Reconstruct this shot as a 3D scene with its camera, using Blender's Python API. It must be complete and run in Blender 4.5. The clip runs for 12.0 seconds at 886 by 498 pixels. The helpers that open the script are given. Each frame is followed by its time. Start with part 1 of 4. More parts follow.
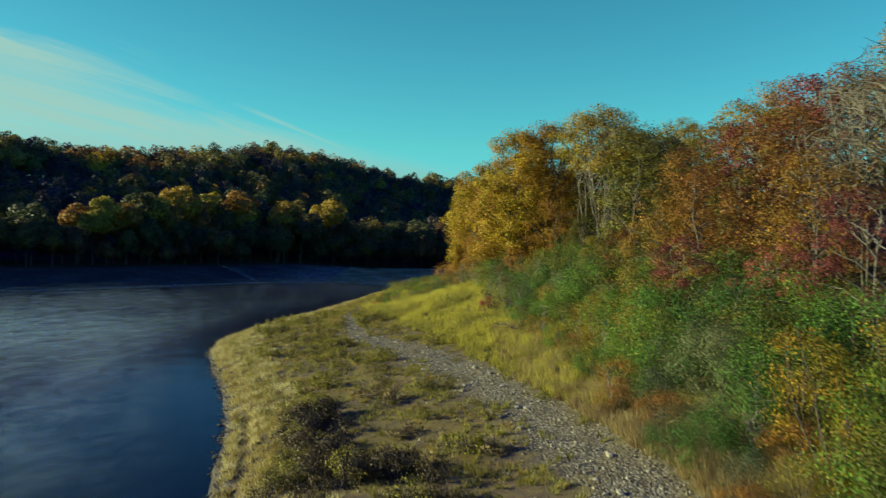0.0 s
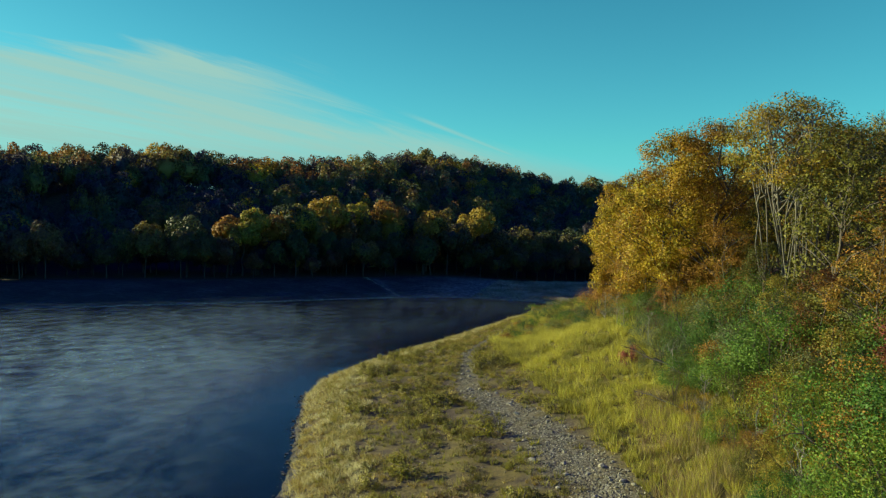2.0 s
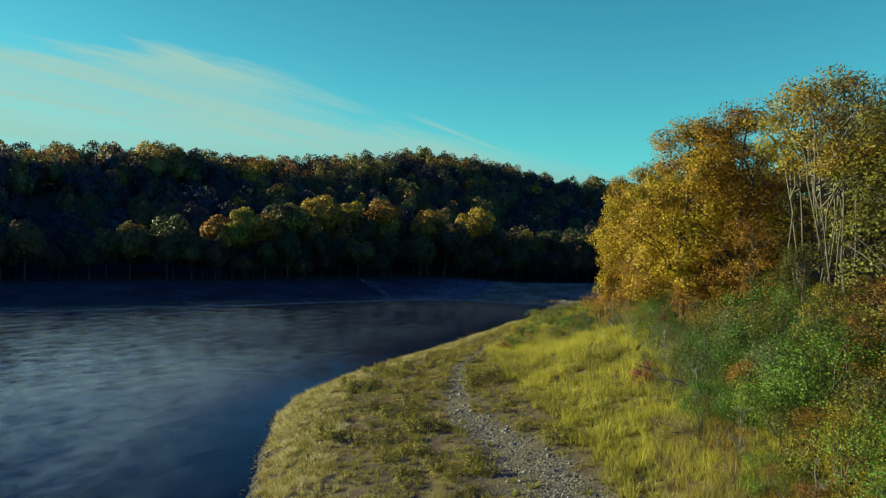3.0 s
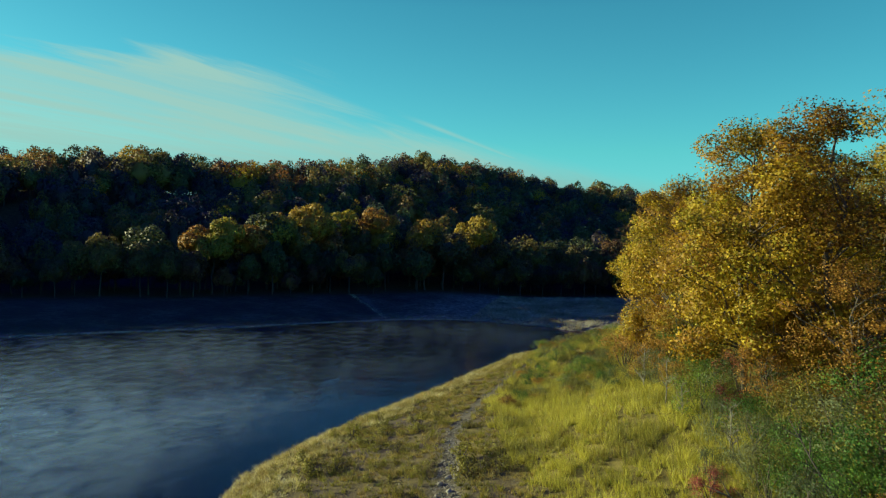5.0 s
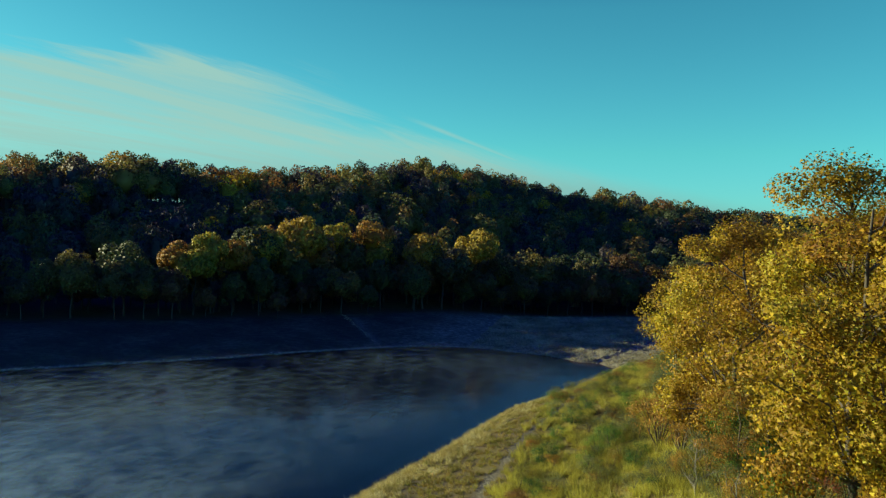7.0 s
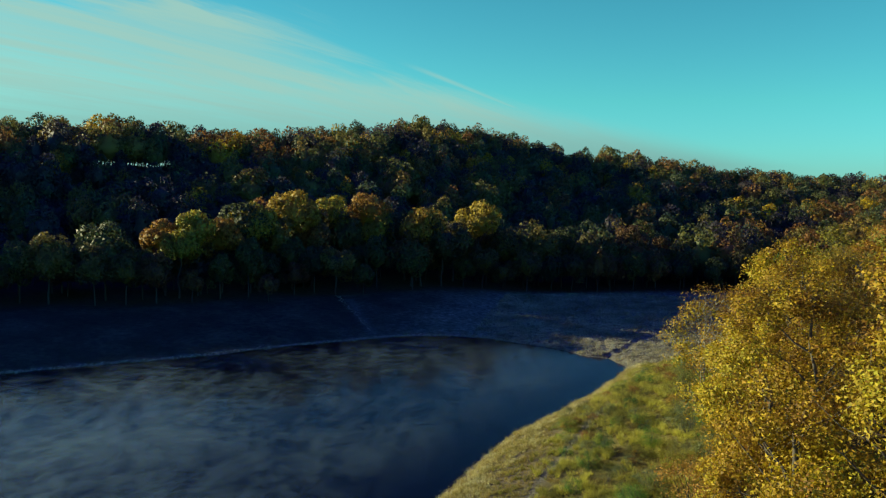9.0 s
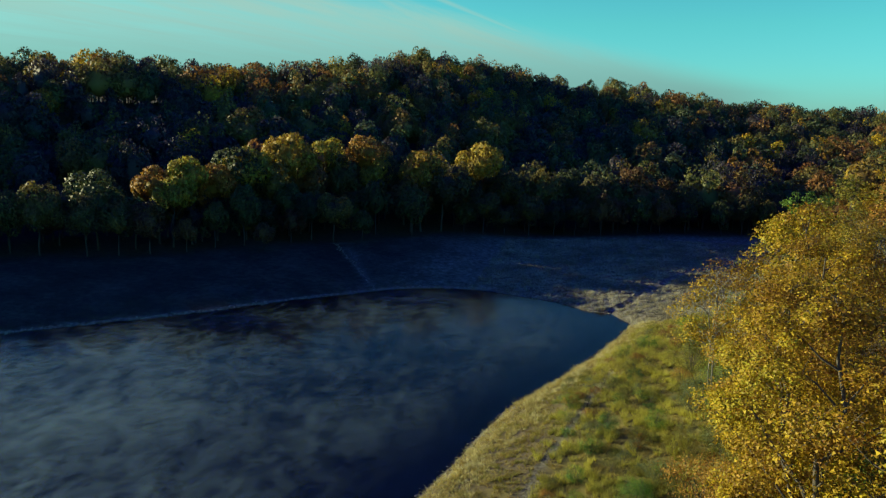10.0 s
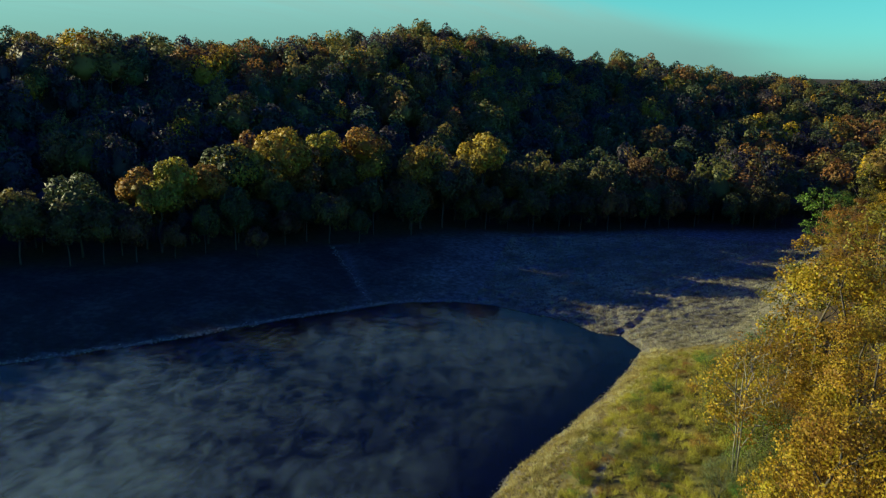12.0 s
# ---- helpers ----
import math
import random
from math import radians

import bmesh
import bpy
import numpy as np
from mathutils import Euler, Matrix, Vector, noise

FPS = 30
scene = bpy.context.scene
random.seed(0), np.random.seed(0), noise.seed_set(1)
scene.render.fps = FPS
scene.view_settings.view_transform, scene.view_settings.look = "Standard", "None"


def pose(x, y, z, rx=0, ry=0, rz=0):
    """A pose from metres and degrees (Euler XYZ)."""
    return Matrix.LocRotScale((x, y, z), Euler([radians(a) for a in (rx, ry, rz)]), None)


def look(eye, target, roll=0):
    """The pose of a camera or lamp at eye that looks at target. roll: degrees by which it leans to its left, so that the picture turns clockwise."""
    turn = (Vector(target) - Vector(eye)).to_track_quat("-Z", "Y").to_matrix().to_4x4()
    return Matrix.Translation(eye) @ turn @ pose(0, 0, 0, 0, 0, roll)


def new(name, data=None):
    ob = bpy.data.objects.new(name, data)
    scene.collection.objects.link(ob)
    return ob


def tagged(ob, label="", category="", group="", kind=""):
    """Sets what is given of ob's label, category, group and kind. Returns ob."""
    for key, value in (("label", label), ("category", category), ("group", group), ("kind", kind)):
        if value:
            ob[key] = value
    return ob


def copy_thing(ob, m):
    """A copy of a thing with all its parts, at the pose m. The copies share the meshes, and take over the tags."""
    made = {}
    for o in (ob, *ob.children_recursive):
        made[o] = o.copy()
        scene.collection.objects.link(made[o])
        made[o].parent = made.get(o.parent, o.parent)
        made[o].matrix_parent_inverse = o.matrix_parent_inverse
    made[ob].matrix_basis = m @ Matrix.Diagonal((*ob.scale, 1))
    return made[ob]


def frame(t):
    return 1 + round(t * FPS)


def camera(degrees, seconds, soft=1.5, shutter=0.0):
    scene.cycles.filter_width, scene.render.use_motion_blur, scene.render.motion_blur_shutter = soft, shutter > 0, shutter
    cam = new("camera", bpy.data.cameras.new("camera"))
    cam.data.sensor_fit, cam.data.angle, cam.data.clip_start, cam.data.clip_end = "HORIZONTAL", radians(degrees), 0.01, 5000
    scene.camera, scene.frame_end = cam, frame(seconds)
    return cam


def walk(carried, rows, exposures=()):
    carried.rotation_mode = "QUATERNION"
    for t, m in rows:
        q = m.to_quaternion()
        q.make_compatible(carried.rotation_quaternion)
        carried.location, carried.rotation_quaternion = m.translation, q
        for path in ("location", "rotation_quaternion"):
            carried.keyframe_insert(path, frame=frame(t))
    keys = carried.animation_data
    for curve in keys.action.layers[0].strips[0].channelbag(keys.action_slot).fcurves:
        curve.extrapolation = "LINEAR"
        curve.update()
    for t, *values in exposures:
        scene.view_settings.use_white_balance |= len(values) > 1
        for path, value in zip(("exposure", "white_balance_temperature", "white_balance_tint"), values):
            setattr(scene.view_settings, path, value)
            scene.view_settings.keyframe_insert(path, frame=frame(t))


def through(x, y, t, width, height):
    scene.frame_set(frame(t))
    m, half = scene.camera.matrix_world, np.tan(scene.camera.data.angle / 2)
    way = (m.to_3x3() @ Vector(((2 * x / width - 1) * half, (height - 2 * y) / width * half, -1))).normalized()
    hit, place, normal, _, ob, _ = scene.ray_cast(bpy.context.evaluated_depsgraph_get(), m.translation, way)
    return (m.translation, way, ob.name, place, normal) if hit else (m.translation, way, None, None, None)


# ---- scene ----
cam = camera(62.3, 12.0, soft=1.2, shutter=0.3)
PATH = [
    (0, (-0.042, 0.344, 13.274), (-0.041, 2.343, 13.237), 1.3),
    (0.5, (1.113, 3.844, 14.42), (0.874, 5.829, 14.382), 1.3),
    (1, (2.013, 7.595, 15.547), (1.583, 9.548, 15.509), 1.3),
    (1.5, (2.383, 10.946, 15.746), (1.951, 12.898, 15.709), 1.4),
    (2, (2.441, 14.595, 15.545), (2.006, 16.547, 15.508), 1.3),
    (2.5, (2.275, 18.282, 15.506), (1.838, 20.234, 15.469), 1.3),
    (3, (1.848, 22.15, 15.529), (1.41, 24.102, 15.493), 1.3),
    (3.2, (1.858, 23.67, 15.527), (1.412, 25.62, 15.495), 1.2),
    (4.8, (-0.08, 35.387, 17.523), (-0.52, 37.338, 17.493), 1.3),
    (5, (-0.349, 36.701, 17.776), (-0.792, 38.651, 17.749), 1.3),
    (5.5, (-0.937, 39.989, 18.663), (-1.38, 41.939, 18.638), 1.4),
    (6, (-1.675, 43.295, 19.5), (-2.118, 45.245, 19.477), 1.5),
    (6.5, (-2.251, 46.316, 20.36), (-2.696, 48.265, 20.337), 1.5),
    (7, (-2.856, 49.284, 21.543), (-3.302, 51.234, 21.52), 1.6),
    (7.2, (-3.01, 50.352, 21.948), (-3.461, 52.3, 21.928), 1.6),
    (8.8, (-5.198, 57.328, 27.531), (-5.635, 59.275, 27.402), 1.6),
    (9, (-5.314, 58.444, 28.106), (-5.751, 60.388, 27.943), 1.6),
    (9.5, (-5.665, 60.575, 29.981), (-6.1, 62.511, 29.728), 1.6),
    (10, (-6.108, 62.773, 31.871), (-6.538, 64.694, 31.514), 1.6),
    (10.5, (-6.521, 64.889, 33.779), (-6.946, 66.791, 33.33), 1.6),
    (11, (-7.053, 66.997, 35.792), (-7.478, 68.895, 35.327), 1.6),
    (11.5, (-7.544, 69.014, 37.796), (-7.969, 70.912, 37.33), 1.6),
    (12, (-8.079, 71.231, 39.774), (-8.505, 73.129, 39.309), 1.6),
]

walk(cam, [(t, look(eye, target, roll)) for t, eye, target, roll in PATH])

# ---- light ----
SUN_UP, SUN_AHEAD = radians(13.8), radians(8)      # low morning sun over the hill across the lake: from -x, turned a little to +y
world = bpy.data.worlds.new("world")
scene.world = world
world.use_nodes = True


def nd(tree, kind, ins=None):
    """A node with its inputs, by name or number: a socket to link, or a value."""
    n = tree.nodes.new(kind)
    for key, v in (ins or {}).items():
        sock = n.inputs[key]
        if isinstance(v, bpy.types.NodeSocket):
            tree.links.new(v, sock)
        else:
            sock.default_value = v
    return n


def mth(tree, op, a, b=0.0, c=0.0, clamp=False):
    n = nd(tree, "ShaderNodeMath", {0: a, 1: b, 2: c})
    n.operation, n.use_clamp = op, clamp
    return n.outputs[0]


def ramp(tree, fac, stops, mode="LINEAR"):
    n = nd(tree, "ShaderNodeValToRGB", {0: fac})
    n.color_ramp.interpolation = mode
    e = n.color_ramp.elements
    while len(e) < len(stops):
        e.new(0.5)
    for el, (pos, col) in zip(e, stops):
        el.position = pos
        el.color = (*col, 1) if len(col) == 3 else col
    return n.outputs[0]


def mixc(tree, fac, a, b, blend="MIX"):
    n = nd(tree, "ShaderNodeMix")
    n.data_type, n.blend_type = "RGBA", blend
    for i, v in ((0, fac), (6, a), (7, b)):
        if isinstance(v, bpy.types.NodeSocket):
            tree.links.new(v, n.inputs[i])
        else:
            n.inputs[i].default_value = (*v, 1) if i else v
    return n.outputs[2]


def step(tree, v, lo, hi):
    n = nd(tree, "ShaderNodeMapRange", {0: v, 1: lo, 2: hi})
    n.interpolation_type = "SMOOTHSTEP"
    return n.outputs[0]


def attribute(tree, name):
    n = nd(tree, "ShaderNodeAttribute")
    n.attribute_name = name
    return n.outputs["Fac"]


def build_world():
    t = world.node_tree
    t.nodes.clear()
    sky = nd(t, "ShaderNodeTexSky")
    sky.sky_type, sky.sun_disc, sky.sun_elevation, sky.sun_rotation = "NISHITA", False, SUN_UP, radians(270) + SUN_AHEAD
    sky.altitude, sky.air_density, sky.dust_density, sky.ozone_density = 200, 1.0, 0.6, 1.5
    way = nd(t, "ShaderNodeTexCoord").outputs["Generated"]
    sep = nd(t, "ShaderNodeSeparateXYZ", {0: way})
    up = mth(t, "MAXIMUM", sep.outputs[2], 0.04)
    px = mth(t, "DIVIDE", sep.outputs[0], up)
    py = mth(t, "DIVIDE", sep.outputs[1], up)
    soft = mth(t, "ADD", mth(t, "MAXIMUM", sep.outputs[2], 0.0), 0.075)
    qx, qy = mth(t, "DIVIDE", sep.outputs[0], soft), mth(t, "DIVIDE", sep.outputs[1], soft)
    # clear air: teal near the horizon, deep blue overhead
    tint = ramp(t, mth(t, "MAXIMUM", sep.outputs[2], 0.0), [(0.0, (0.42, 1.0, 1.5)), (0.06, (0.37, 1.22, 1.4)), (0.12, (0.34, 1.28, 1.22)), (0.3, (0.27, 1.12, 1.1)),
                                                      (0.40, (0.14, 0.60, 0.85)), (0.55, (0.06, 0.19, 1.6)), (1.0, (0.05, 0.10, 1.8))])
    clear = mixc(t, 1.0, sky.outputs[0], tint, "MULTIPLY")
    even = mth(t, "MULTIPLY_ADD", sep.outputs[0], 0.3, 1.06)
    clear = mixc(t, 1.0, clear, nd(t, "ShaderNodeCombineXYZ", {0: even, 1: even, 2: even}).outputs[0], "MULTIPLY")
    # a sheet of cirrus that ends along one side, and a contrail
    flat = nd(t, "ShaderNodeCombineXYZ", {0: mth(t, "MULTIPLY_ADD", qy, -0.36, qx), 1: mth(t, "MULTIPLY", qy, 0.17), 2: 0.0}).outputs[0]
    fine = nd(t, "ShaderNodeTexNoise", {"Vector": flat, "Scale": 3.6, "Detail": 6.0, "Roughness": 0.62, "Distortion": 0.5}).outputs[0]
    fine = mth(t, "MULTIPLY_ADD", mth(t, "SUBTRACT", fine, 0.5), step(t, sep.outputs[2], 0.04, 0.17), 0.5)
    broad = nd(t, "ShaderNodeTexNoise", {"Vector": flat, "Scale": 0.8, "Detail": 3.0}).outputs[0]
    edge = mth(t, "MULTIPLY_ADD", mth(t, "MAXIMUM", mth(t, "SUBTRACT", py, 6.0), 0.0), 0.37, -2.15)
    inside = mth(t, "SUBTRACT", edge, px)
    inside = mth(t, "ADD", inside, mth(t, "MULTIPLY_ADD", broad, 1.2, -0.6))
    inside = mth(t, "ADD", inside, mth(t, "MULTIPLY_ADD", fine, 1.6, -0.8))
    inside = mth(t, "DIVIDE", inside, mth(t, "MULTIPLY_ADD", mth(t, "MAXIMUM", mth(t, "SUBTRACT", py, 5.0), 0.0), 0.2, 1.0))
    cover = mth(t, "MULTIPLY", step(t, inside, -0.35, 0.55), step(t, mth(t, "ADD", mth(t, "MULTIPLY_ADD", mth(t, "ADD", px, 3.26), -0.47, py), mth(t, "MULTIPLY_ADD", fine, 1.8, -0.9)), 3.15, 3.75))
    cover = mth(t, "MULTIPLY", cover, mth(t, "MULTIPLY_ADD", step(t, fine, 0.36, 0.62), 0.38, 0.64))
    trail = mth(t, "ABSOLUTE", mth(t, "SUBTRACT", px, mth(t, "MULTIPLY_ADD", py, 0.158, -2.57)))
    trail = mth(t, "SUBTRACT", 1.0, step(t, trail, 0.0, 0.09))
    trail = mth(t, "MULTIPLY", trail, mth(t, "MULTIPLY", step(t, py, 5.6, 6.6), mth(t, "SUBTRACT", 1.0, step(t, py, 8.6, 9.6))))
    cover = mth(t, "MAXIMUM", cover, mth(t, "MULTIPLY", trail, mth(t, "MULTIPLY", fine, 1.1)))
    cover = mth(t, "MULTIPLY", cover, step(t, sep.outputs[2], 0.0, 0.015))
    cloud = mixc(t, step(t, sep.outputs[2], 0.02, 0.13), LOW_CLOUD, CLOUD)
    lit = mixc(t, mth(t, "MULTIPLY", cover, 0.9), clear, cloud)
    bg = nd(t, "ShaderNodeBackground", {0: lit, 1: SKY_POWER})
    nd(t, "ShaderNodeOutputWorld", {0: bg.outputs[0]})


SKY_POWER = 0.074
CLOUD, LOW_CLOUD = (2.9, 5.05, 4.4), (1.55, 3.1, 2.85)
build_world()
sun = new("sun", bpy.data.lights.new("sun", "SUN"))
sun.data.energy, sun.data.angle, sun.data.color = 5.0, radians(0.5), (1.0, 0.94, 0.54)
sun.matrix_world = look((-300 * math.cos(SUN_AHEAD), 120 + 300 * math.sin(SUN_AHEAD), 300 * math.tan(SUN_UP)), (0, 120, 0))
scene.view_settings.exposure = 0.7


# ---- materials ----
def material(name):
    m = bpy.data.materials.new(name)
    m.use_nodes = True
    t = m.node_tree
    t.nodes.clear()
    return m, t, nd(t, "ShaderNodeOutputMaterial")


def noise_at(t, scale, detail=4.0, rough=0.55, vector=None, **more):
    ins = {"Scale": scale, "Detail": detail, "Roughness": rough, **more}
    if vector is not None:
        ins["Vector"] = vector
    return nd(t, "ShaderNodeTexNoise", ins).outputs[0]


def leaf_material(name, stops, through=0.35, attr="", patch=0.0, speck=0.6):
    """Leaves whose colour varies from plant to plant and from leaf to leaf."""
    m, t, out = material(name)
    one = nd(t, "ShaderNodeNewGeometry").outputs["Random Per Island"]
    if attr:
        plant = attribute(t, attr)
        fac = mth(t, "MULTIPLY_ADD", mth(t, "SUBTRACT", one, 0.5), 0.1, plant, clamp=True)
    else:
        plant = nd(t, "ShaderNodeObjectInfo").outputs["Random"]
        fac = mth(t, "ADD", mth(t, "MULTIPLY", one, 0.28), mth(t, "MULTIPLY", plant, 0.72))
    if patch:
        spot = noise_at(t, patch, 4.0, 0.6, nd(t, "ShaderNodeNewGeometry").outputs["Position"])
        fac = mth(t, "ADD", mth(t, "MULTIPLY", one, 0.4), mth(t, "MULTIPLY", step(t, spot, 0.3, 0.7), 0.6))
    col = ramp(t, fac, stops)
    val = mth(t, "MULTIPLY_ADD", mth(t, "FRACT", mth(t, "MULTIPLY", one, 57.0)), speck, 1.0 - speck / 2)
    col = mixc(t, 1.0, col, nd(t, "ShaderNodeCombineXYZ", {0: val, 1: val, 2: val}).outputs[0], "MULTIPLY")
    dif = nd(t, "ShaderNodeBsdfPrincipled", {"Base Color": col, "Roughness": 0.6, "Specular IOR Level": 0.3})
    tr = nd(t, "ShaderNodeBsdfTranslucent", {0: col})
    mix = nd(t, "ShaderNodeMixShader", {0: through, 1: dif.outputs[0], 2: tr.outputs[0]})
    t.links.new(mix.outputs[0], out.inputs[0])
    return m


def bark_material(name, dark, light):
    m, t, out = material(name)
    pos = nd(t, "ShaderNodeNewGeometry").outputs["Position"]
    vec = nd(t, "ShaderNodeMapping", {"Vector": pos, "Scale": (3.0, 3.0, 0.6)}).outputs[0]
    n = noise_at(t, 4.0, 6.0, 0.65, vec)
    b = noise_at(t, 0.7, 2.0, 0.5, pos)
    col = ramp(t, mth(t, "ADD", mth(t, "MULTIPLY", n, 0.7), mth(t, "MULTIPLY", b, 0.3)), [(0.3, dark), (0.7, light)])
    bump = nd(t, "ShaderNodeBump", {"Strength": 0.5, "Distance": 0.04, "Height": n})
    p = nd(t, "ShaderNodeBsdfPrincipled", {"Base Color": col, "Roughness": 0.9, "Normal": bump.outputs[0]})
    t.links.new(p.outputs[0], out.inputs[0])
    return m


def stone_material(name):
    m, t, out = material(name)
    pos = nd(t, "ShaderNodeNewGeometry")
    n = noise_at(t, 9.0, 6.0, 0.6, pos.outputs["Position"])
    rnd = pos.outputs["Random Per Island"]
    col = ramp(t, mth(t, "ADD", mth(t, "MULTIPLY", n, 0.5), mth(t, "MULTIPLY", rnd, 0.5)),
               [(0.2, (0.075, 0.066, 0.042)), (0.5, (0.18, 0.163, 0.105)), (0.8, (0.43, 0.40, 0.28))])
    bump = nd(t, "ShaderNodeBump", {"Strength": 0.6, "Distance": 0.03, "Height": n})
    p = nd(t, "ShaderNodeBsdfPrincipled", {"Base Color": col, "Roughness": 0.85, "Normal": bump.outputs[0]})
    t.links.new(p.outputs[0], out.inputs[0])
    return m


def ground_material():
    m, t, out = material("ground")
    pos = nd(t, "ShaderNodeNewGeometry").outputs["Position"]
    a = {k: attribute(t, k) for k in ("gravel", "meadow", "marsh", "wood", "silt")}
    big, mid, small = noise_at(t, 0.12, 5.0, 0.6, pos), noise_at(t, 0.9, 6.0, 0.65, pos), noise_at(t, 9.0, 5.0, 0.7, pos)
    grit = nd(t, "ShaderNodeTexVoronoi", {"Vector": pos, "Scale": 8.0, "Randomness": 1.0})
    dirt = ramp(t, mth(t, "ADD", mth(t, "MULTIPLY", mid, 0.6), mth(t, "MULTIPLY", small, 0.4)),
                [(0.3, (0.05, 0.038, 0.026)), (0.5, (0.105, 0.08, 0.052)), (0.7, (0.20, 0.16, 0.10))])
    litter = ramp(t, small, [(0.3, (0.085, 0.07, 0.028)), (0.7, (0.21, 0.165, 0.05))])
    dirt = mixc(t, step(t, mth(t, "ADD", mth(t, "MULTIPLY", big, 0.4), mth(t, "MULTIPLY", mid, 0.6)), 0.43, 0.6), dirt, litter)
    gravel = ramp(t, nd(t, "ShaderNodeSeparateColor", {0: grit.outputs["Color"]}).outputs[0],
                  [(0.0, (0.055, 0.05, 0.036)), (0.5, (0.13, 0.122, 0.092)), (1.0, (0.28, 0.27, 0.215))])
    grass = ramp(t, mth(t, "ADD", mth(t, "MULTIPLY", mid, 0.5), mth(t, "MULTIPLY", big, 0.5)),
                 [(0.3, (0.10, 0.085, 0.025)), (0.55, (0.19, 0.16, 0.04)), (0.75, (0.26, 0.22, 0.06))])
    marsh = ramp(t, mth(t, "ADD", mth(t, "MULTIPLY", mid, 0.65), mth(t, "MULTIPLY", small, 0.35)),
                 [(0.35, (0.05, 0.045, 0.025)), (0.5, (0.17, 0.155, 0.10)), (0.62, (0.36, 0.335, 0.235))])
    wood = ramp(t, mid, [(0.3, (0.035, 0.025, 0.014)), (0.7, (0.09, 0.06, 0.028))])
    silt = ramp(t, mth(t, "ADD", mth(t, "MULTIPLY", mid, 0.5), mth(t, "MULTIPLY", big, 0.5)),
                [(0.32, (0.015, 0.013, 0.008)), (0.5, (0.04, 0.034, 0.021)), (0.68, (0.10, 0.088, 0.055))])
    col = mixc(t, a["meadow"], dirt, grass)
    col = mixc(t, a["silt"], col, silt)
    col = mixc(t, a["marsh"], col, marsh)
    col = mixc(t, a["wood"], col, wood)
    col = mixc(t, a["gravel"], col, gravel)
    h = mth(t, "ADD", mth(t, "MULTIPLY", mid, 0.6), mth(t, "MULTIPLY", small, 0.25))
    h = mth(t, "ADD", h, mth(t, "MULTIPLY", a["gravel"], mth(t, "MULTIPLY", grit.outputs["Distance"], -0.5)))
    bump = nd(t, "ShaderNodeBump", {"Strength": 0.7, "Distance": 0.35, "Height": h})
    p = nd(t, "ShaderNodeBsdfPrincipled", {"Base Color": col, "Roughness": 0.95, "Specular IOR Level": 0.2, "Normal": bump.outputs[0]})
    t.links.new(p.outputs[0], out.inputs[0])
    return m


def water_material():
    m, t, out = material("water")
    pos = nd(t, "ShaderNodeNewGeometry").outputs["Position"]
    vec = nd(t, "ShaderNodeMapping", {"Vector": pos, "Rotation": (0, 0, radians(25)), "Scale": (1.0, 0.45, 1.0)}).outputs[0]
    a = noise_at(t, 1.6, 3.0, 0.55, vec)
    b = noise_at(t, 0.12, 3.0, 0.5, pos)
    h = mth(t, "ADD", mth(t, "MULTIPLY", a, mth(t, "MULTIPLY_ADD", b, 0.03, 0.004)), mth(t, "MULTIPLY", b, 0.1))
    bump = nd(t, "ShaderNodeBump", {"Strength": 0.6, "Distance": 1.0, "Height": h})
    deep = nd(t, "ShaderNodeBsdfDiffuse", {0: (0.002, 0.0045, 0.011, 1)})
    gloss = nd(t, "ShaderNodeBsdfGlossy", {"Color": (0.72, 0.53, 0.86, 1), "Roughness": 0.12, "Normal": bump.outputs[0]})
    edge = nd(t, "ShaderNodeFresnel", {"IOR": 1.18, "Normal": bump.outputs[0]})
    p = nd(t, "ShaderNodeMixShader", {0: edge.outputs[0], 1: deep.outputs[0], 2: gloss.outputs[0]})
    t.links.new(p.outputs[0], out.inputs[0])
    return m


def mist_material():
    m, t, out = material("mist")
    pos = nd(t, "ShaderNodeNewGeometry").outputs["Position"]
    vec = nd(t, "ShaderNodeMapping", {"Vector": pos, "Rotation": (0, 0, radians(-14)), "Scale": (0.85, 0.6, 1.0)}).outputs[0]
    puff = noise_at(t, 0.5, 6.0, 0.64, vec, Distortion=0.6)
    wisp = noise_at(t, 0.9, 4.0, 0.6, vec, Distortion=0.4)
    bank = noise_at(t, 0.03, 2.0, 0.5, pos)
    v = mth(t, "ADD", mth(t, "MULTIPLY", puff, 0.75), mth(t, "MULTIPLY", bank, 0.45))
    v = mth(t, "ADD", v, mth(t, "MULTIPLY", wisp, 0.22))
    v = mth(t, "SUBTRACT", v, attribute(t, "thin"))
    a = mth(t, "MULTIPLY", step(t, v, -0.05, 0.3), attribute(t, "over"))
    dif = nd(t, "ShaderNodeBsdfDiffuse", {0: (0.56, 0.86, 0.86, 1)})
    tr = nd(t, "ShaderNodeBsdfTranslucent", {0: (0.56, 0.86, 0.86, 1)})
    fog = nd(t, "ShaderNodeMixShader", {0: 0.5, 1: dif.outputs[0], 2: tr.outputs[0]})
    mix = nd(t, "ShaderNodeMixShader", {0: mth(t, "MULTIPLY", a, 0.4), 1: nd(t, "ShaderNodeBsdfTransparent").outputs[0], 2: fog.outputs[0]})
    t.links.new(mix.outputs[0], out.inputs[0])
    return m


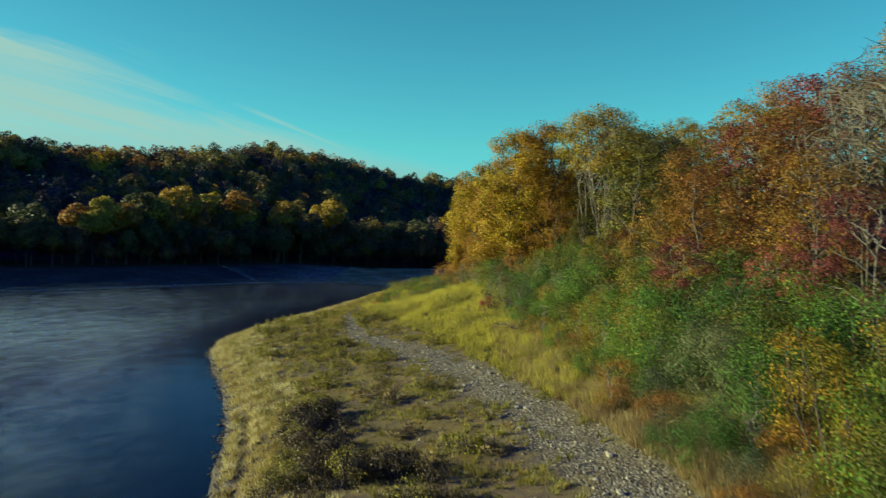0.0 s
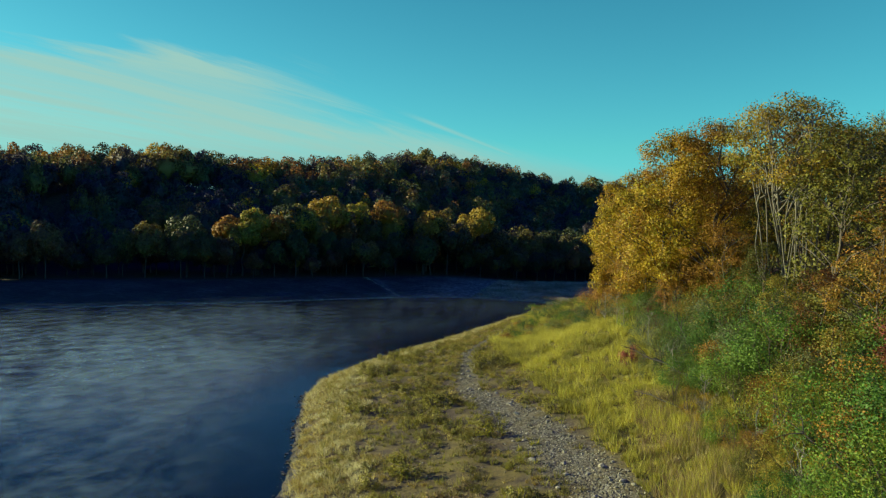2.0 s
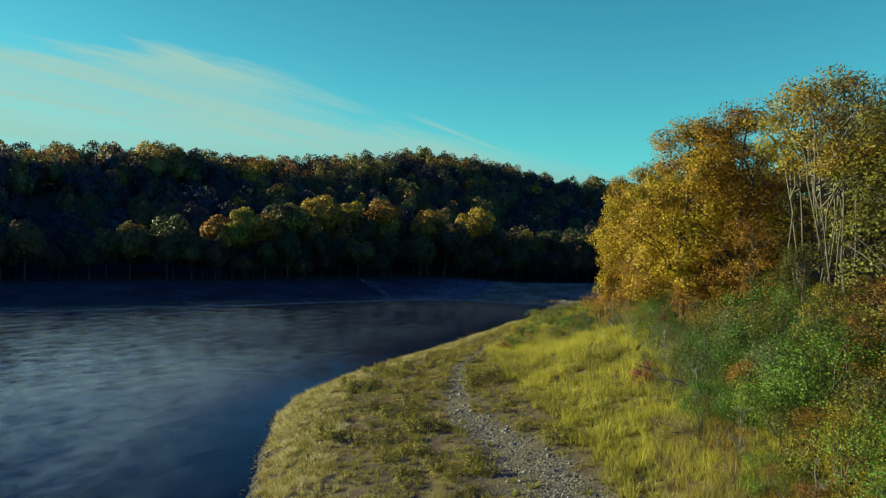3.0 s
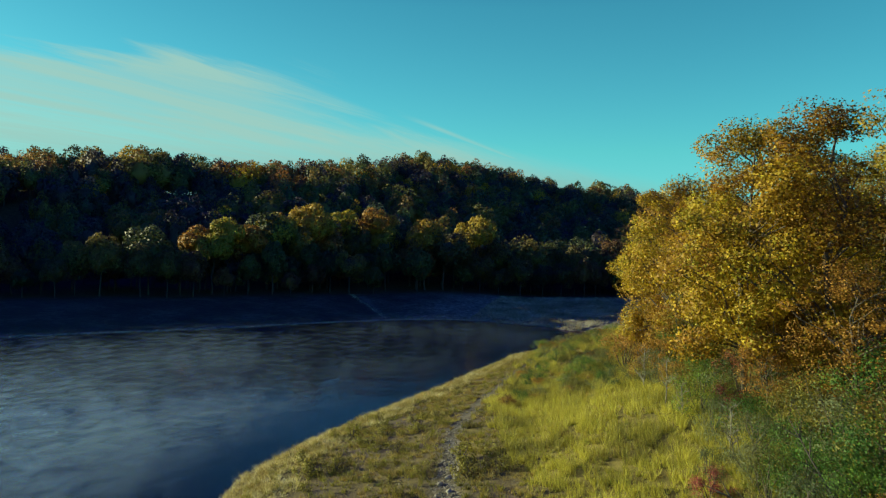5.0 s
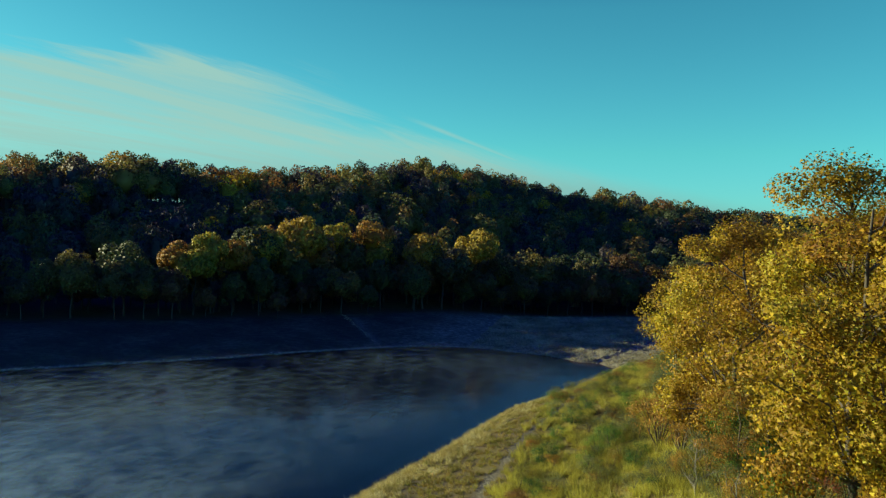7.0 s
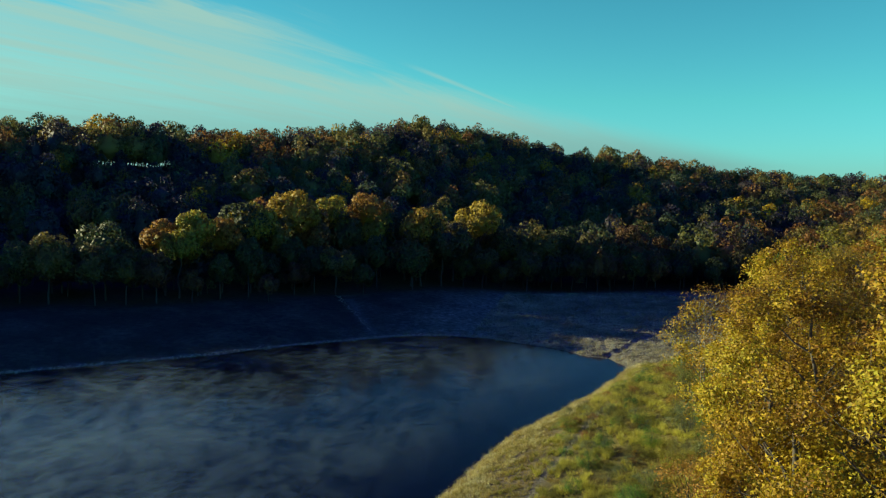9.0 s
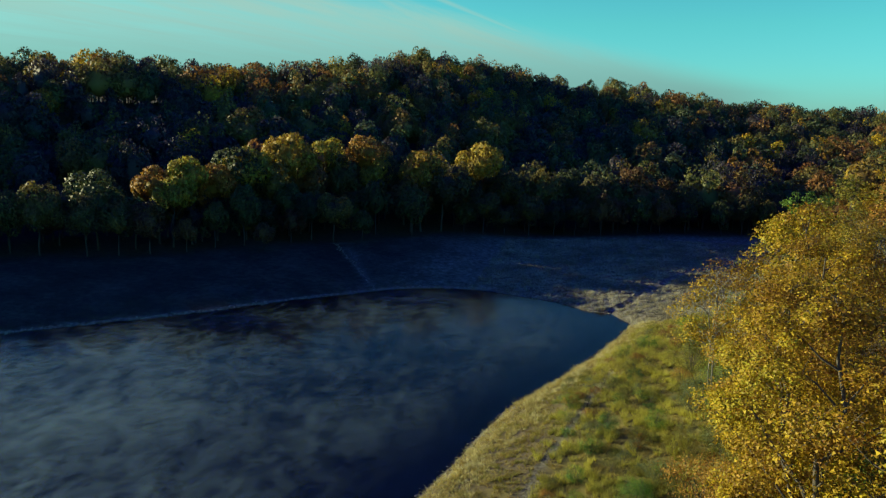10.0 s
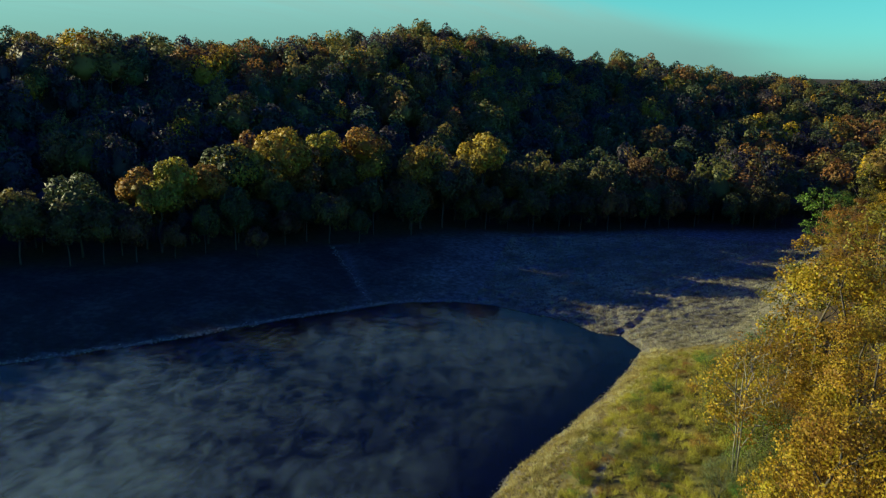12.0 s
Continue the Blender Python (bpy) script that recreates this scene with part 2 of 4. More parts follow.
M_MIST = mist_material()
M_GROUND, M_WATER, M_STONE = ground_material(), water_material(), stone_material("stone")
M_ROCK = bark_material("wet rock", (0.012, 0.011, 0.010), (0.10, 0.095, 0.08))
# dark wood of dead branches; on far trunks its darkness stands in for shade
M_DEAD_SHADED = bark_material("dead and shaded wood", (0.02, 0.017, 0.014), (0.075, 0.065, 0.055))
M_BARK = bark_material("bark", (0.045, 0.035, 0.025), (0.15, 0.125, 0.095))
M_GREY = bark_material("grey bark", (0.08, 0.07, 0.05), (0.23, 0.21, 0.16))
M_PALE = bark_material("pale bark", (0.12, 0.11, 0.085), (0.34, 0.32, 0.26))
M_LEAF = {
    "gold": leaf_material("gold leaves", [(0.1, (0.21, 0.095, 0.018)), (0.35, (0.33, 0.19, 0.016)), (0.65, (0.41, 0.285, 0.016)), (0.95, (0.36, 0.335, 0.024))], patch=0.22, speck=0.8),
    "crest": leaf_material("olive-gold leaves", [(0.1, (0.22, 0.11, 0.02)), (0.35, (0.31, 0.20, 0.02)), (0.65, (0.33, 0.26, 0.022)), (0.95, (0.21, 0.225, 0.03))], patch=0.45),
    "bronze": leaf_material("bronze leaves", [(0.1, (0.19, 0.085, 0.026)), (0.4, (0.30, 0.145, 0.03)), (0.7, (0.38, 0.205, 0.032)), (0.95, (0.30, 0.21, 0.032))]),
    "olive": leaf_material("olive leaves", [(0.1, (0.085, 0.095, 0.02)), (0.45, (0.165, 0.165, 0.028)), (0.75, (0.26, 0.235, 0.03)), (0.95, (0.34, 0.22, 0.03))]),
    "green": leaf_material("green leaves", [(0.1, (0.038, 0.10, 0.022)), (0.45, (0.075, 0.185, 0.028)), (0.75, (0.15, 0.26, 0.032)), (0.95, (0.27, 0.31, 0.036))]),
    "grey": leaf_material("grey-green leaves", [(0.1, (0.075, 0.105, 0.05)), (0.5, (0.14, 0.18, 0.08)), (0.95, (0.23, 0.24, 0.09))]),
    "red": leaf_material("red leaves", [(0.1, (0.15, 0.04, 0.036)), (0.5, (0.31, 0.08, 0.062)), (0.95, (0.40, 0.17, 0.085))]),
    # far leaf colours hold added blue, painted in for haze and navy shade
    "far": leaf_material("far leaves", [(0.0, (0.062, 0.054, 0.062)), (0.08, (0.075, 0.06, 0.06)), (0.12, (0.05, 0.07, 0.045)), (0.3, (0.10, 0.125, 0.045)), (0.45, (0.18, 0.155, 0.038)),
                                        (0.62, (0.23, 0.15, 0.04)), (0.78, (0.26, 0.115, 0.038)), (0.9, (0.42, 0.26, 0.024)), (1.0, (0.54, 0.38, 0.022))], attr="hue", speck=0.35),
    "far gold": leaf_material("far gold leaves", [(0.1, (0.29, 0.135, 0.03)), (0.4, (0.36, 0.225, 0.03)), (0.7, (0.40, 0.295, 0.035)), (0.95, (0.28, 0.27, 0.035))], speck=0.45),
    "far bronze": leaf_material("far bronze leaves", [(0.1, (0.11, 0.06, 0.034)), (0.5, (0.18, 0.105, 0.04)), (0.95, (0.25, 0.15, 0.04))], speck=0.35),
    "far olive": leaf_material("far olive leaves", [(0.1, (0.075, 0.07, 0.034)), (0.5, (0.14, 0.12, 0.038)), (0.95, (0.25, 0.19, 0.04))], speck=0.35),
    "far green": leaf_material("far green leaves", [(0.1, (0.045, 0.06, 0.03)), (0.5, (0.085, 0.105, 0.036)), (0.95, (0.16, 0.165, 0.04))], speck=0.35),
    "brush": leaf_material("dark brush leaves", [(0.1, (0.028, 0.026, 0.018)), (0.5, (0.065, 0.05, 0.03)), (0.95, (0.11, 0.085, 0.03))], 0.2),
    "dead": leaf_material("dead brown grass", [(0.1, (0.15, 0.105, 0.055)), (0.5, (0.30, 0.225, 0.10)), (0.95, (0.44, 0.37, 0.16))], 0.3, "", 0.35),
    "grass": leaf_material("dry grass", [(0.05, (0.16, 0.15, 0.035)), (0.3, (0.29, 0.275, 0.05)), (0.6, (0.46, 0.425, 0.06)), (0.95, (0.55, 0.52, 0.09))], 0.35, "", 0.22),
    "straw": leaf_material("straw", [(0.1, (0.17, 0.12, 0.032)), (0.5, (0.34, 0.26, 0.06)), (0.95, (0.52, 0.45, 0.15))], 0.35, "", 0.3),
    "shore": leaf_material("pale matted grass", [(0.1, (0.22, 0.165, 0.05)), (0.35, (0.44, 0.38, 0.13)), (0.65, (0.60, 0.54, 0.23)), (0.95, (0.70, 0.67, 0.40))], 0.35, "", 0.4),
    "sedge": leaf_material("pale sedge", [(0.1, (0.15, 0.13, 0.07)), (0.5, (0.32, 0.295, 0.19)), (0.95, (0.54, 0.515, 0.37))], 0.3, "", 0.15),
    "weed": leaf_material("weed leaves", [(0.1, (0.10, 0.085, 0.026)), (0.5, (0.21, 0.20, 0.034)), (0.95, (0.36, 0.33, 0.045))], 0.3, "", 0.35),
}

# ---- the lie of the land ----
SHORE = [(-6, -60), (-8, 0), (-9.5, 22), (-11.3, 36), (-14.1, 48.5), (-16.5, 56.6), (-20.4, 66.7), (-24.9, 78.5), (-26, 85), (-25.6, 93), (-23.6, 104),
         (-21.6, 112), (-18.6, 125), (-15.8, 138.5), (-10.5, 151), (-5.8, 163), (-2.2, 175.5), (-1.3, 179.5), (-4.4, 185.5), (-8.2, 185.6), (-13.4, 190),
         (-26.6, 194.5), (-33.8, 194.5), (-43.2, 190.7), (-58.2, 176.3), (-70, 162.6), (-81, 152.6), (-96, 138), (-130, 112), (-180, 88), (-300, 60), (-600, 30),
         (-600, -300), (-6, -300)]
TRACK = [(9, 5), (7.5, 30), (5.2, 42), (1.5, 54), (-3.5, 65), (-8.5, 74), (-11.5, 90), (-12, 105), (-10.5, 120), (-7, 133), (-4.5, 146)]
CREEK = [(-4.6, 185.8), (-1.5, 191), (0.7, 199), (4, 204), (6.3, 210.7), (11.4, 220.5), (18.8, 227.4), (24.4, 241.6), (33, 258)]

TOP = [(-700, -400, -260, -215, -185, -160, -145, -128, -110, -74, -34, 7, 46, 90, 160, 400), (22, 25, 27, 30, 31, 29, 31, 37, 42, 43, 35, 35, 29, 26, 26, 20)]


def sstep(lo, hi, v):
    u = np.clip((v - lo) / (hi - lo), 0, 1)
    return u * u * (3 - 2 * u)


def from_line(x, y, line, closed=False):
    """Distance to a line of points, and how far along it the nearest place lies (0 to 1)."""
    pts = np.array(line, float)
    if closed:
        pts = np.vstack([pts, pts[:1]])
    best, along = np.full(x.shape, 1e9), np.zeros(x.shape)
    for i in range(len(pts) - 1):
        (ax, ay), (bx, by) = pts[i], pts[i + 1]
        dx, dy = bx - ax, by - ay
        u = np.clip(((x - ax) * dx + (y - ay) * dy) / (dx * dx + dy * dy), 0, 1)
        d = np.hypot(x - ax - u * dx, y - ay - u * dy)
        along = np.where(d < best, (i + u) / (len(pts) - 1), along)
        best = np.minimum(best, d)
    return best, along


def in_lake(x, y):
    c = np.zeros(x.shape, bool)
    for (ax, ay), (bx, by) in zip(SHORE, SHORE[1:] + SHORE[:1]):
        hit = ((ay > y) != (by > y)) & (x < (bx - ax) * (y - ay) / ((by - ay) or 1e-9) + ax)
        c ^= hit
    return c


def waves(x, y, scale, seed, octaves=3):
    """Smooth noise, about -1 to 1, out of turned sines."""
    r = np.random.RandomState(seed)
    v, amp, tot = np.zeros(x.shape), 1.0, 0.0
    for _ in range(octaves):
        for _ in range(4):
            a, p, q = r.uniform(0, 2 * np.pi), r.uniform(0, 2 * np.pi), r.uniform(0.7, 1.4)
            v += amp * np.sin((x * np.cos(a) + y * np.sin(a)) * q * 2 * np.pi / scale + p)
            tot += amp * 0.6
        scale, amp = scale * 0.45, amp * 0.5
    return v / tot


def lay(x, y):
    """Height of the ground, and distance inland from the shore (negative in the lake)."""
    x, y = np.asarray(x, float), np.asarray(y, float)
    d = from_line(x, y, SHORE, True)[0]
    d = np.where(in_lake(x, y), -d, d) + 0.22 * waves(x, y, 5.0, 3)
    far = np.maximum(sstep(168, 196, y), sstep(-32, -44, x))
    k = 0.17 + 0.17 * sstep(105, 140, y)
    near_h = k * np.clip(d, 0, 9) + 0.17 * np.clip(d - 9, 0, 11) + 0.33 * np.clip(d - 20, 0, 60) + 0.15 * np.clip(d - 80, 0, 80)
    # the flats at the head of the lake, and the slope east of them
    flat_h = 0.05 + 0.3 * sstep(0, 5, d) + 0.025 * np.clip(d, 0, 34) + 0.065 * np.clip(d - 3, 0, 26) * sstep(-20, -50, x)
    east = np.clip(x - (3 + (y - 165) * 0.39), 0, 150)
    flat_h = flat_h + 0.33 * np.clip(east, 0, 60) + 0.12 * np.clip(east - 60, 0, 90)
    h = near_h * (1 - far) + flat_h * far
    h = np.where(d > 0, h + 0.25 * sstep(0, 0.8, d) * (1 - far) + 0.4 * sstep(0.2, 3.0, d) * (1 - far), np.maximum(0.3 * d, -4.0))
    # the wooded hill beyond
    q = (y - wood_edge(x)) * 0.8
    top = np.interp(x, TOP[0], TOP[1])
    run = np.interp(x, [-260, -180, -150, -110], [105, 122, 165, 190])
    hill = top * sstep(0, 1, q / run) + 1.5 * waves(x, y, 60, 8) * sstep(0, 40, q)
    hill = hill * (1 - 0.75 * sstep(280, 560, q))
    hill = hill + 10 * np.exp(-((x + 250) / 42) ** 2 - ((y - 180) / 42) ** 2)      # an unseen spur to the west, added to shade the far shore
    hill = hill - 9 * np.exp(-((x + 193) / 38) ** 2 - ((y - 212) / 42) ** 2)       # and an unseen saddle behind it, dug to let sun onto the far trees
    h = h + np.where(d > 0, hill, 0)
    r = np.hypot(x, y)
    ridge = 62 * np.exp(-((r - 1900) / 260.0) ** 2) * (0.8 + 0.2 * waves(x, y, 900, 5))
    keep = 1 - sstep(500, 900, r)
    h = np.where(d > 0, h * keep + (8 + 0 * r) * (1 - keep), h) + ridge * (y > 0)
    bumps = 0.10 * waves(x, y, 6, 11) + 0.05 * waves(x, y, 1.7, 12)
    bumps = bumps + sstep(165, 195, y) * sstep(-60, -20, x) * 0.17 * waves(x, y, 2.6, 14)
    h = h + bumps * sstep(0.3, 3, d)
    # creek bed
    c, along = from_line(x, y, CREEK)
    h = h - (0.34 * (1 - along * 0.6)) * (1 - sstep(0.1, 0.6, c + 0.55 * waves(x, y, 5, 21))) * (d > 0)
    # a low step where the bank has slipped
    c = from_line(x, y, [(-13.0, 49.5), (-11.4, 43.3), (-10.2, 38), (-9.6, 33)])[0]
    h = h - 0.4 * (1 - sstep(0.15, 0.6, c + 0.15 * waves(x, y, 3, 22))) * (d > 0.3)
    return h, d


def wood_edge(x):
    # west of x = -150 the edge is unseen, moved forward to shade the shore
    return np.interp(x, [-600, -185, -165, -150, -115, -98, -82, -64, -44, -18, 10, 32, 60, 140, 300], [70, 104, 120, 147, 179, 187.5, 201, 218, 240, 254, 269, 276, 288, 300, 300])


def on_ground(x, y):
    return float(lay(np.array([x]), np.array([y]))[0][0])


def tagged_mesh(name, verts, faces, mat, parent=None, smooth=False, attrs=None, normals=None):
    """A mesh object out of numpy arrays; all faces have the same number of corners."""
    me = bpy.data.meshes.new(name)
    verts, faces = np.asarray(verts, np.float32), np.asarray(faces, np.int32)
    k = faces.shape[1]
    me.vertices.add(len(verts))
    me.vertices.foreach_set("co", verts.ravel())
    me.loops.add(faces.size)
    me.loops.foreach_set("vertex_index", faces.ravel())
    me.polygons.add(len(faces))
    me.polygons.foreach_set("loop_start", np.arange(0, faces.size, k, dtype=np.int32))
    me.polygons.foreach_set("use_smooth", np.full(len(faces), smooth))
    me.update(calc_edges=True)
    for key, values in (attrs or {}).items():
        me.attributes.new(key, "FLOAT", "POINT").data.foreach_set("value", np.asarray(values, np.float32))
    if normals is not None:
        me.normals_split_custom_set_from_vertices(np.asarray(normals, np.float32))
    me.materials.append(mat)
    ob = new(name, me)
    ob.parent = parent
    return ob


def spread(*runs):
    """Coordinates in runs of (start, end, step)."""
    return np.unique(np.concatenate([np.arange(a, b, s) for a, b, s in runs]).round(3))


def build_ground():
    xs = spread((-4600, -700, 150), (-700, -220, 16), (-220, -60, 3), (-60, -30, 1.2), (-30, 20, 0.6), (20, 90, 2.0), (90, 400, 12), (400, 4700, 150))
    ys = spread((-4600, -300, 150), (-300, 10, 10), (10, 75, 0.7), (75, 130, 1.0), (130, 215, 1.2), (215, 300, 2.2), (300, 520, 5), (520, 900, 25), (900, 4700, 100))
    gx, gy = np.meshgrid(xs, ys)
    x, y = gx.ravel(), gy.ravel()
    h, d = lay(x, y)
    nx, ny = len(xs), len(ys)
    i = (np.arange(ny - 1)[:, None] * nx + np.arange(nx - 1)[None]).ravel()
    faces = np.stack([i, i + 1, i + nx + 1, i + nx], 1)
    trk, along = from_line(x, y, TRACK)
    width = np.interp(along, [0, 0.38, 0.5, 0.6, 1], [2.2, 1.9, 1.0, 0.5, 0.4])
    gravel = (1 - sstep(0.4, 1.5, trk / width + 0.55 * waves(x, y, 3.0, 31))) * (d > 0.5)
    gravel = np.maximum(gravel, 0.8 * (1 - sstep(0.3, 0.9, np.abs(d - 0.4))))
    trail = from_line(x, y, [(-48, 190), (-55, 202), (-64, 218)])[0]
    gravel = np.maximum(gravel * (0.55 + 0.45 * sstep(-0.2, 0.5, waves(x, y, 2.4, 34))), 0.55 * (1 - sstep(0.5, 1.2, trail)))
    east = x - np.interp(y, [30, 45, 62, 84, 100, 130, 160], [9, 6.5, 1.5, -6, -9, -10, -4])
    meadow = np.where(y < 176, sstep(-2, 2.5, east + 1.5 * waves(x, y, 7, 32)), 0) * (d > 1)
    meadow = np.maximum(meadow, 0.5 * sstep(0.0, 0.6, waves(x, y, 5, 33)) * (y < 176))
    marsh = sstep(170, 186, y) * sstep(-58, -16, x + 9 * waves(x, y, 16, 35)) * (d > 0)
    marsh = np.maximum(marsh, 0.55 * sstep(-0.5, 0.6, waves(x, y, 9, 37)) * (1 - sstep(0.3, 1.3, np.abs(d - 0.7))) * (y > 120))
    wood = np.maximum(sstep(-3, 5, (y - wood_edge(x)) * 0.8), sstep(14, 22, east) * (y < 176))
    wood = np.maximum(wood, sstep(4, 14, x - (3 + (y - 165) * 0.39)) * (y >= 150))
    wood = np.maximum(wood, sstep(400, 520, np.hypot(x, y)))
    silt = np.maximum(sstep(-20, -52, x + 6 * waves(x, y, 14, 36)) * sstep(100, 120, y), d < 0.0)
    ob = tagged_mesh("ground", np.stack([x, y, h], 1), faces, M_GROUND, None, True,
                     {"gravel": gravel, "meadow": meadow, "marsh": marsh, "wood": wood, "silt": silt})
    tagged(ob, "lakeside ground of dirt, dry grass and mud", "ground", kind="structure")


build_ground()
water = tagged_mesh("water", [(-640, -320, 0), (20, -320, 0), (20, 215, 0), (-640, 215, 0)], [(0, 1, 2, 3)], M_WATER)
tagged(water, "calm dark blue lake with faint ripples", "lake", kind="structure")


# ---- plants ----
class Pile:
    """Faces of four corners that grow into one mesh."""

    def __init__(self):
        self.v, self.f, self.n, self.a, self.nor = [], [], 0, [], []

    def add(self, verts, faces, value=0.0):
        self.v.append(verts)
        self.f.append(faces + self.n)
        self.a.append(np.full(len(verts), value, np.float32))
        self.n += len(verts)

    def ob(self, name, mat, parent=None, smooth=False, attr=""):
        attrs = {attr: np.concatenate(self.a)} if attr else None
        nor = np.concatenate(self.nor) if self.nor else None
        return tagged_mesh(name, np.concatenate(self.v), np.concatenate(self.f), mat, parent, smooth or bool(self.nor), attrs, nor)


def build_mist():
    """Thin veils of steam one above another, thickest near the water and far out from the bank."""
    pile, over, thin = Pile(), [], []
    gx, gy = np.meshgrid(np.arange(-150, 4, 3.0), np.arange(10, 200, 3.0))
    x, y = gx.ravel(), gy.ravel()
    d = from_line(x, y, SHORE, True)[0] * np.where(in_lake(x, y), 1, -1)
    ny, nx = gx.shape
    i = (np.arange(ny - 1)[:, None] * nx + np.arange(nx - 1)[None]).ravel()
    much = sstep(12, 50, y) * sstep(0.5, 12, d) * sstep(-25, 65, y - 0.35 * x) * (0.5 + 0.75 * sstep(-22, -78, x)) * (1 - 0.68 * sstep(88, 118, y))
    for z, least in ((0.35, 0.60), (1.0, 0.64), (1.8, 0.69)):
        pile.add(np.stack([x, y, z + 0.2 * waves(x, y, 20, 64)], 1), np.stack([i, i + 1, i + nx + 1, i + nx], 1))
        over.append(much)
        thin.append(np.full(len(x), least))
    ob = tagged_mesh("mist", np.concatenate(pile.v), np.concatenate(pile.f), M_MIST, None, True, {"over": np.concatenate(over), "thin": np.concatenate(thin)})
    tagged(ob, "thin white morning mist drifting over the lake", "mist", kind="stuff")


build_mist()


def tube(pile, pts, radii, sides=6):
    """A tapered, bent round bar."""
    pts, radii = np.asarray(pts, float), np.asarray(radii, float)
    way = np.gradient(pts, axis=0)
    way /= np.linalg.norm(way, axis=1)[:, None] + 1e-9
    side = np.cross(way, np.where(np.abs(way[:, 2:3]) > 0.9, [[1.0, 0, 0]], [[0, 0, 1.0]]))
    side /= np.linalg.norm(side, axis=1)[:, None] + 1e-9
    other = np.cross(way, side)
    a = np.arange(sides) * 2 * np.pi / sides
    ring = pts[:, None] + radii[:, None, None] * (np.cos(a)[None, :, None] * side[:, None] + np.sin(a)[None, :, None] * other[:, None])
    n = len(pts)
    i = np.arange(n - 1)[:, None] * sides
    j = np.arange(sides)[None]
    k = (j + 1) % sides
    pile.add(ring.reshape(-1, 3), np.stack([i + j, i + k, i + sides + k, i + sides + j], -1).reshape(-1, 4))


def leaves(pile, centre, size, rng, lift=0.3, value=0.0, long=1.5, out=None, loose=0.6):
    """Small pointed leaves at the centres, turned at random but mostly facing out of the crown and up."""
    n = len(centre)
    nor = rng.normal(size=(n, 3)) * loose
    if out is not None:
        nor += 0.75 * out / (np.linalg.norm(out, axis=1)[:, None] + 1e-6)
    nor[:, 2] += lift
    nor /= np.linalg.norm(nor, axis=1)[:, None] + 1e-9
    u = np.cross(nor, rng.normal(size=(n, 3)))
    u /= np.linalg.norm(u, axis=1)[:, None] + 1e-9
    v = np.cross(nor, u)
    s = (size * rng.uniform(0.6, 1.4, n))[:, None] * 0.6
    c = np.stack([centre - u * s * long, centre + u * s * 0.5 - v * s * 0.9, centre + u * s * 0.5 + v * s * 0.9], 1)
    pile.add(c.reshape(-1, 3), np.arange(3 * n).reshape(n, 3), value)
    if out is not None:
        face = out / (np.linalg.norm(out, axis=1)[:, None] + 1e-6) + rng.normal(size=(n, 3)) * 0.45 + [0, 0, 0.2]
        pile.nor.append(np.repeat(face / (np.linalg.norm(face, axis=1)[:, None] + 1e-6), 3, 0))


def bend(a, b, rng, sag=0.1, n=4):
    """Points on a slightly crooked way from a to b."""
    a, b = np.array(a, float), np.array(b, float)
    u = np.linspace(0, 1, n)[:, None]
    p = a + (b - a) * u
    w = np.linalg.norm(b - a)
    p[1:-1] += rng.normal(size=(n - 2, 3)) * w * sag * 0.5
    p[:, 2] += np.sin(u[:, 0] * np.pi) * w * sag
    return p


def clumps(rng, count, height, low, width, lop=0.25, core=0.15):
    """Middles of the leaf clumps of an uneven crown: more at its skin than in its core."""
    out = []
    skew = rng.uniform(-lop, lop, 2) * width
    ph = rng.uniform(0, 6.28, 3)
    while len(out) < count:
        z = rng.uniform(0, 1)
        prof = (1 - ((z - 0.4) / 0.6) ** 2.2) ** 0.5 if z > 0.4 else 0.7 + 0.3 * z / 0.4
        a = rng.uniform(0, 2 * np.pi)
        lobe = 1 + 0.2 * np.sin(2 * a + ph[0]) + 0.16 * np.sin(3 * a + ph[1] + 4 * z)
        r = width * prof * lobe * rng.uniform(core, 1) ** 0.45
        out.append((r * np.cos(a) + skew[0] * z, r * np.sin(a) + skew[1] * z, low + (height - low) * z))
    return np.array(out)


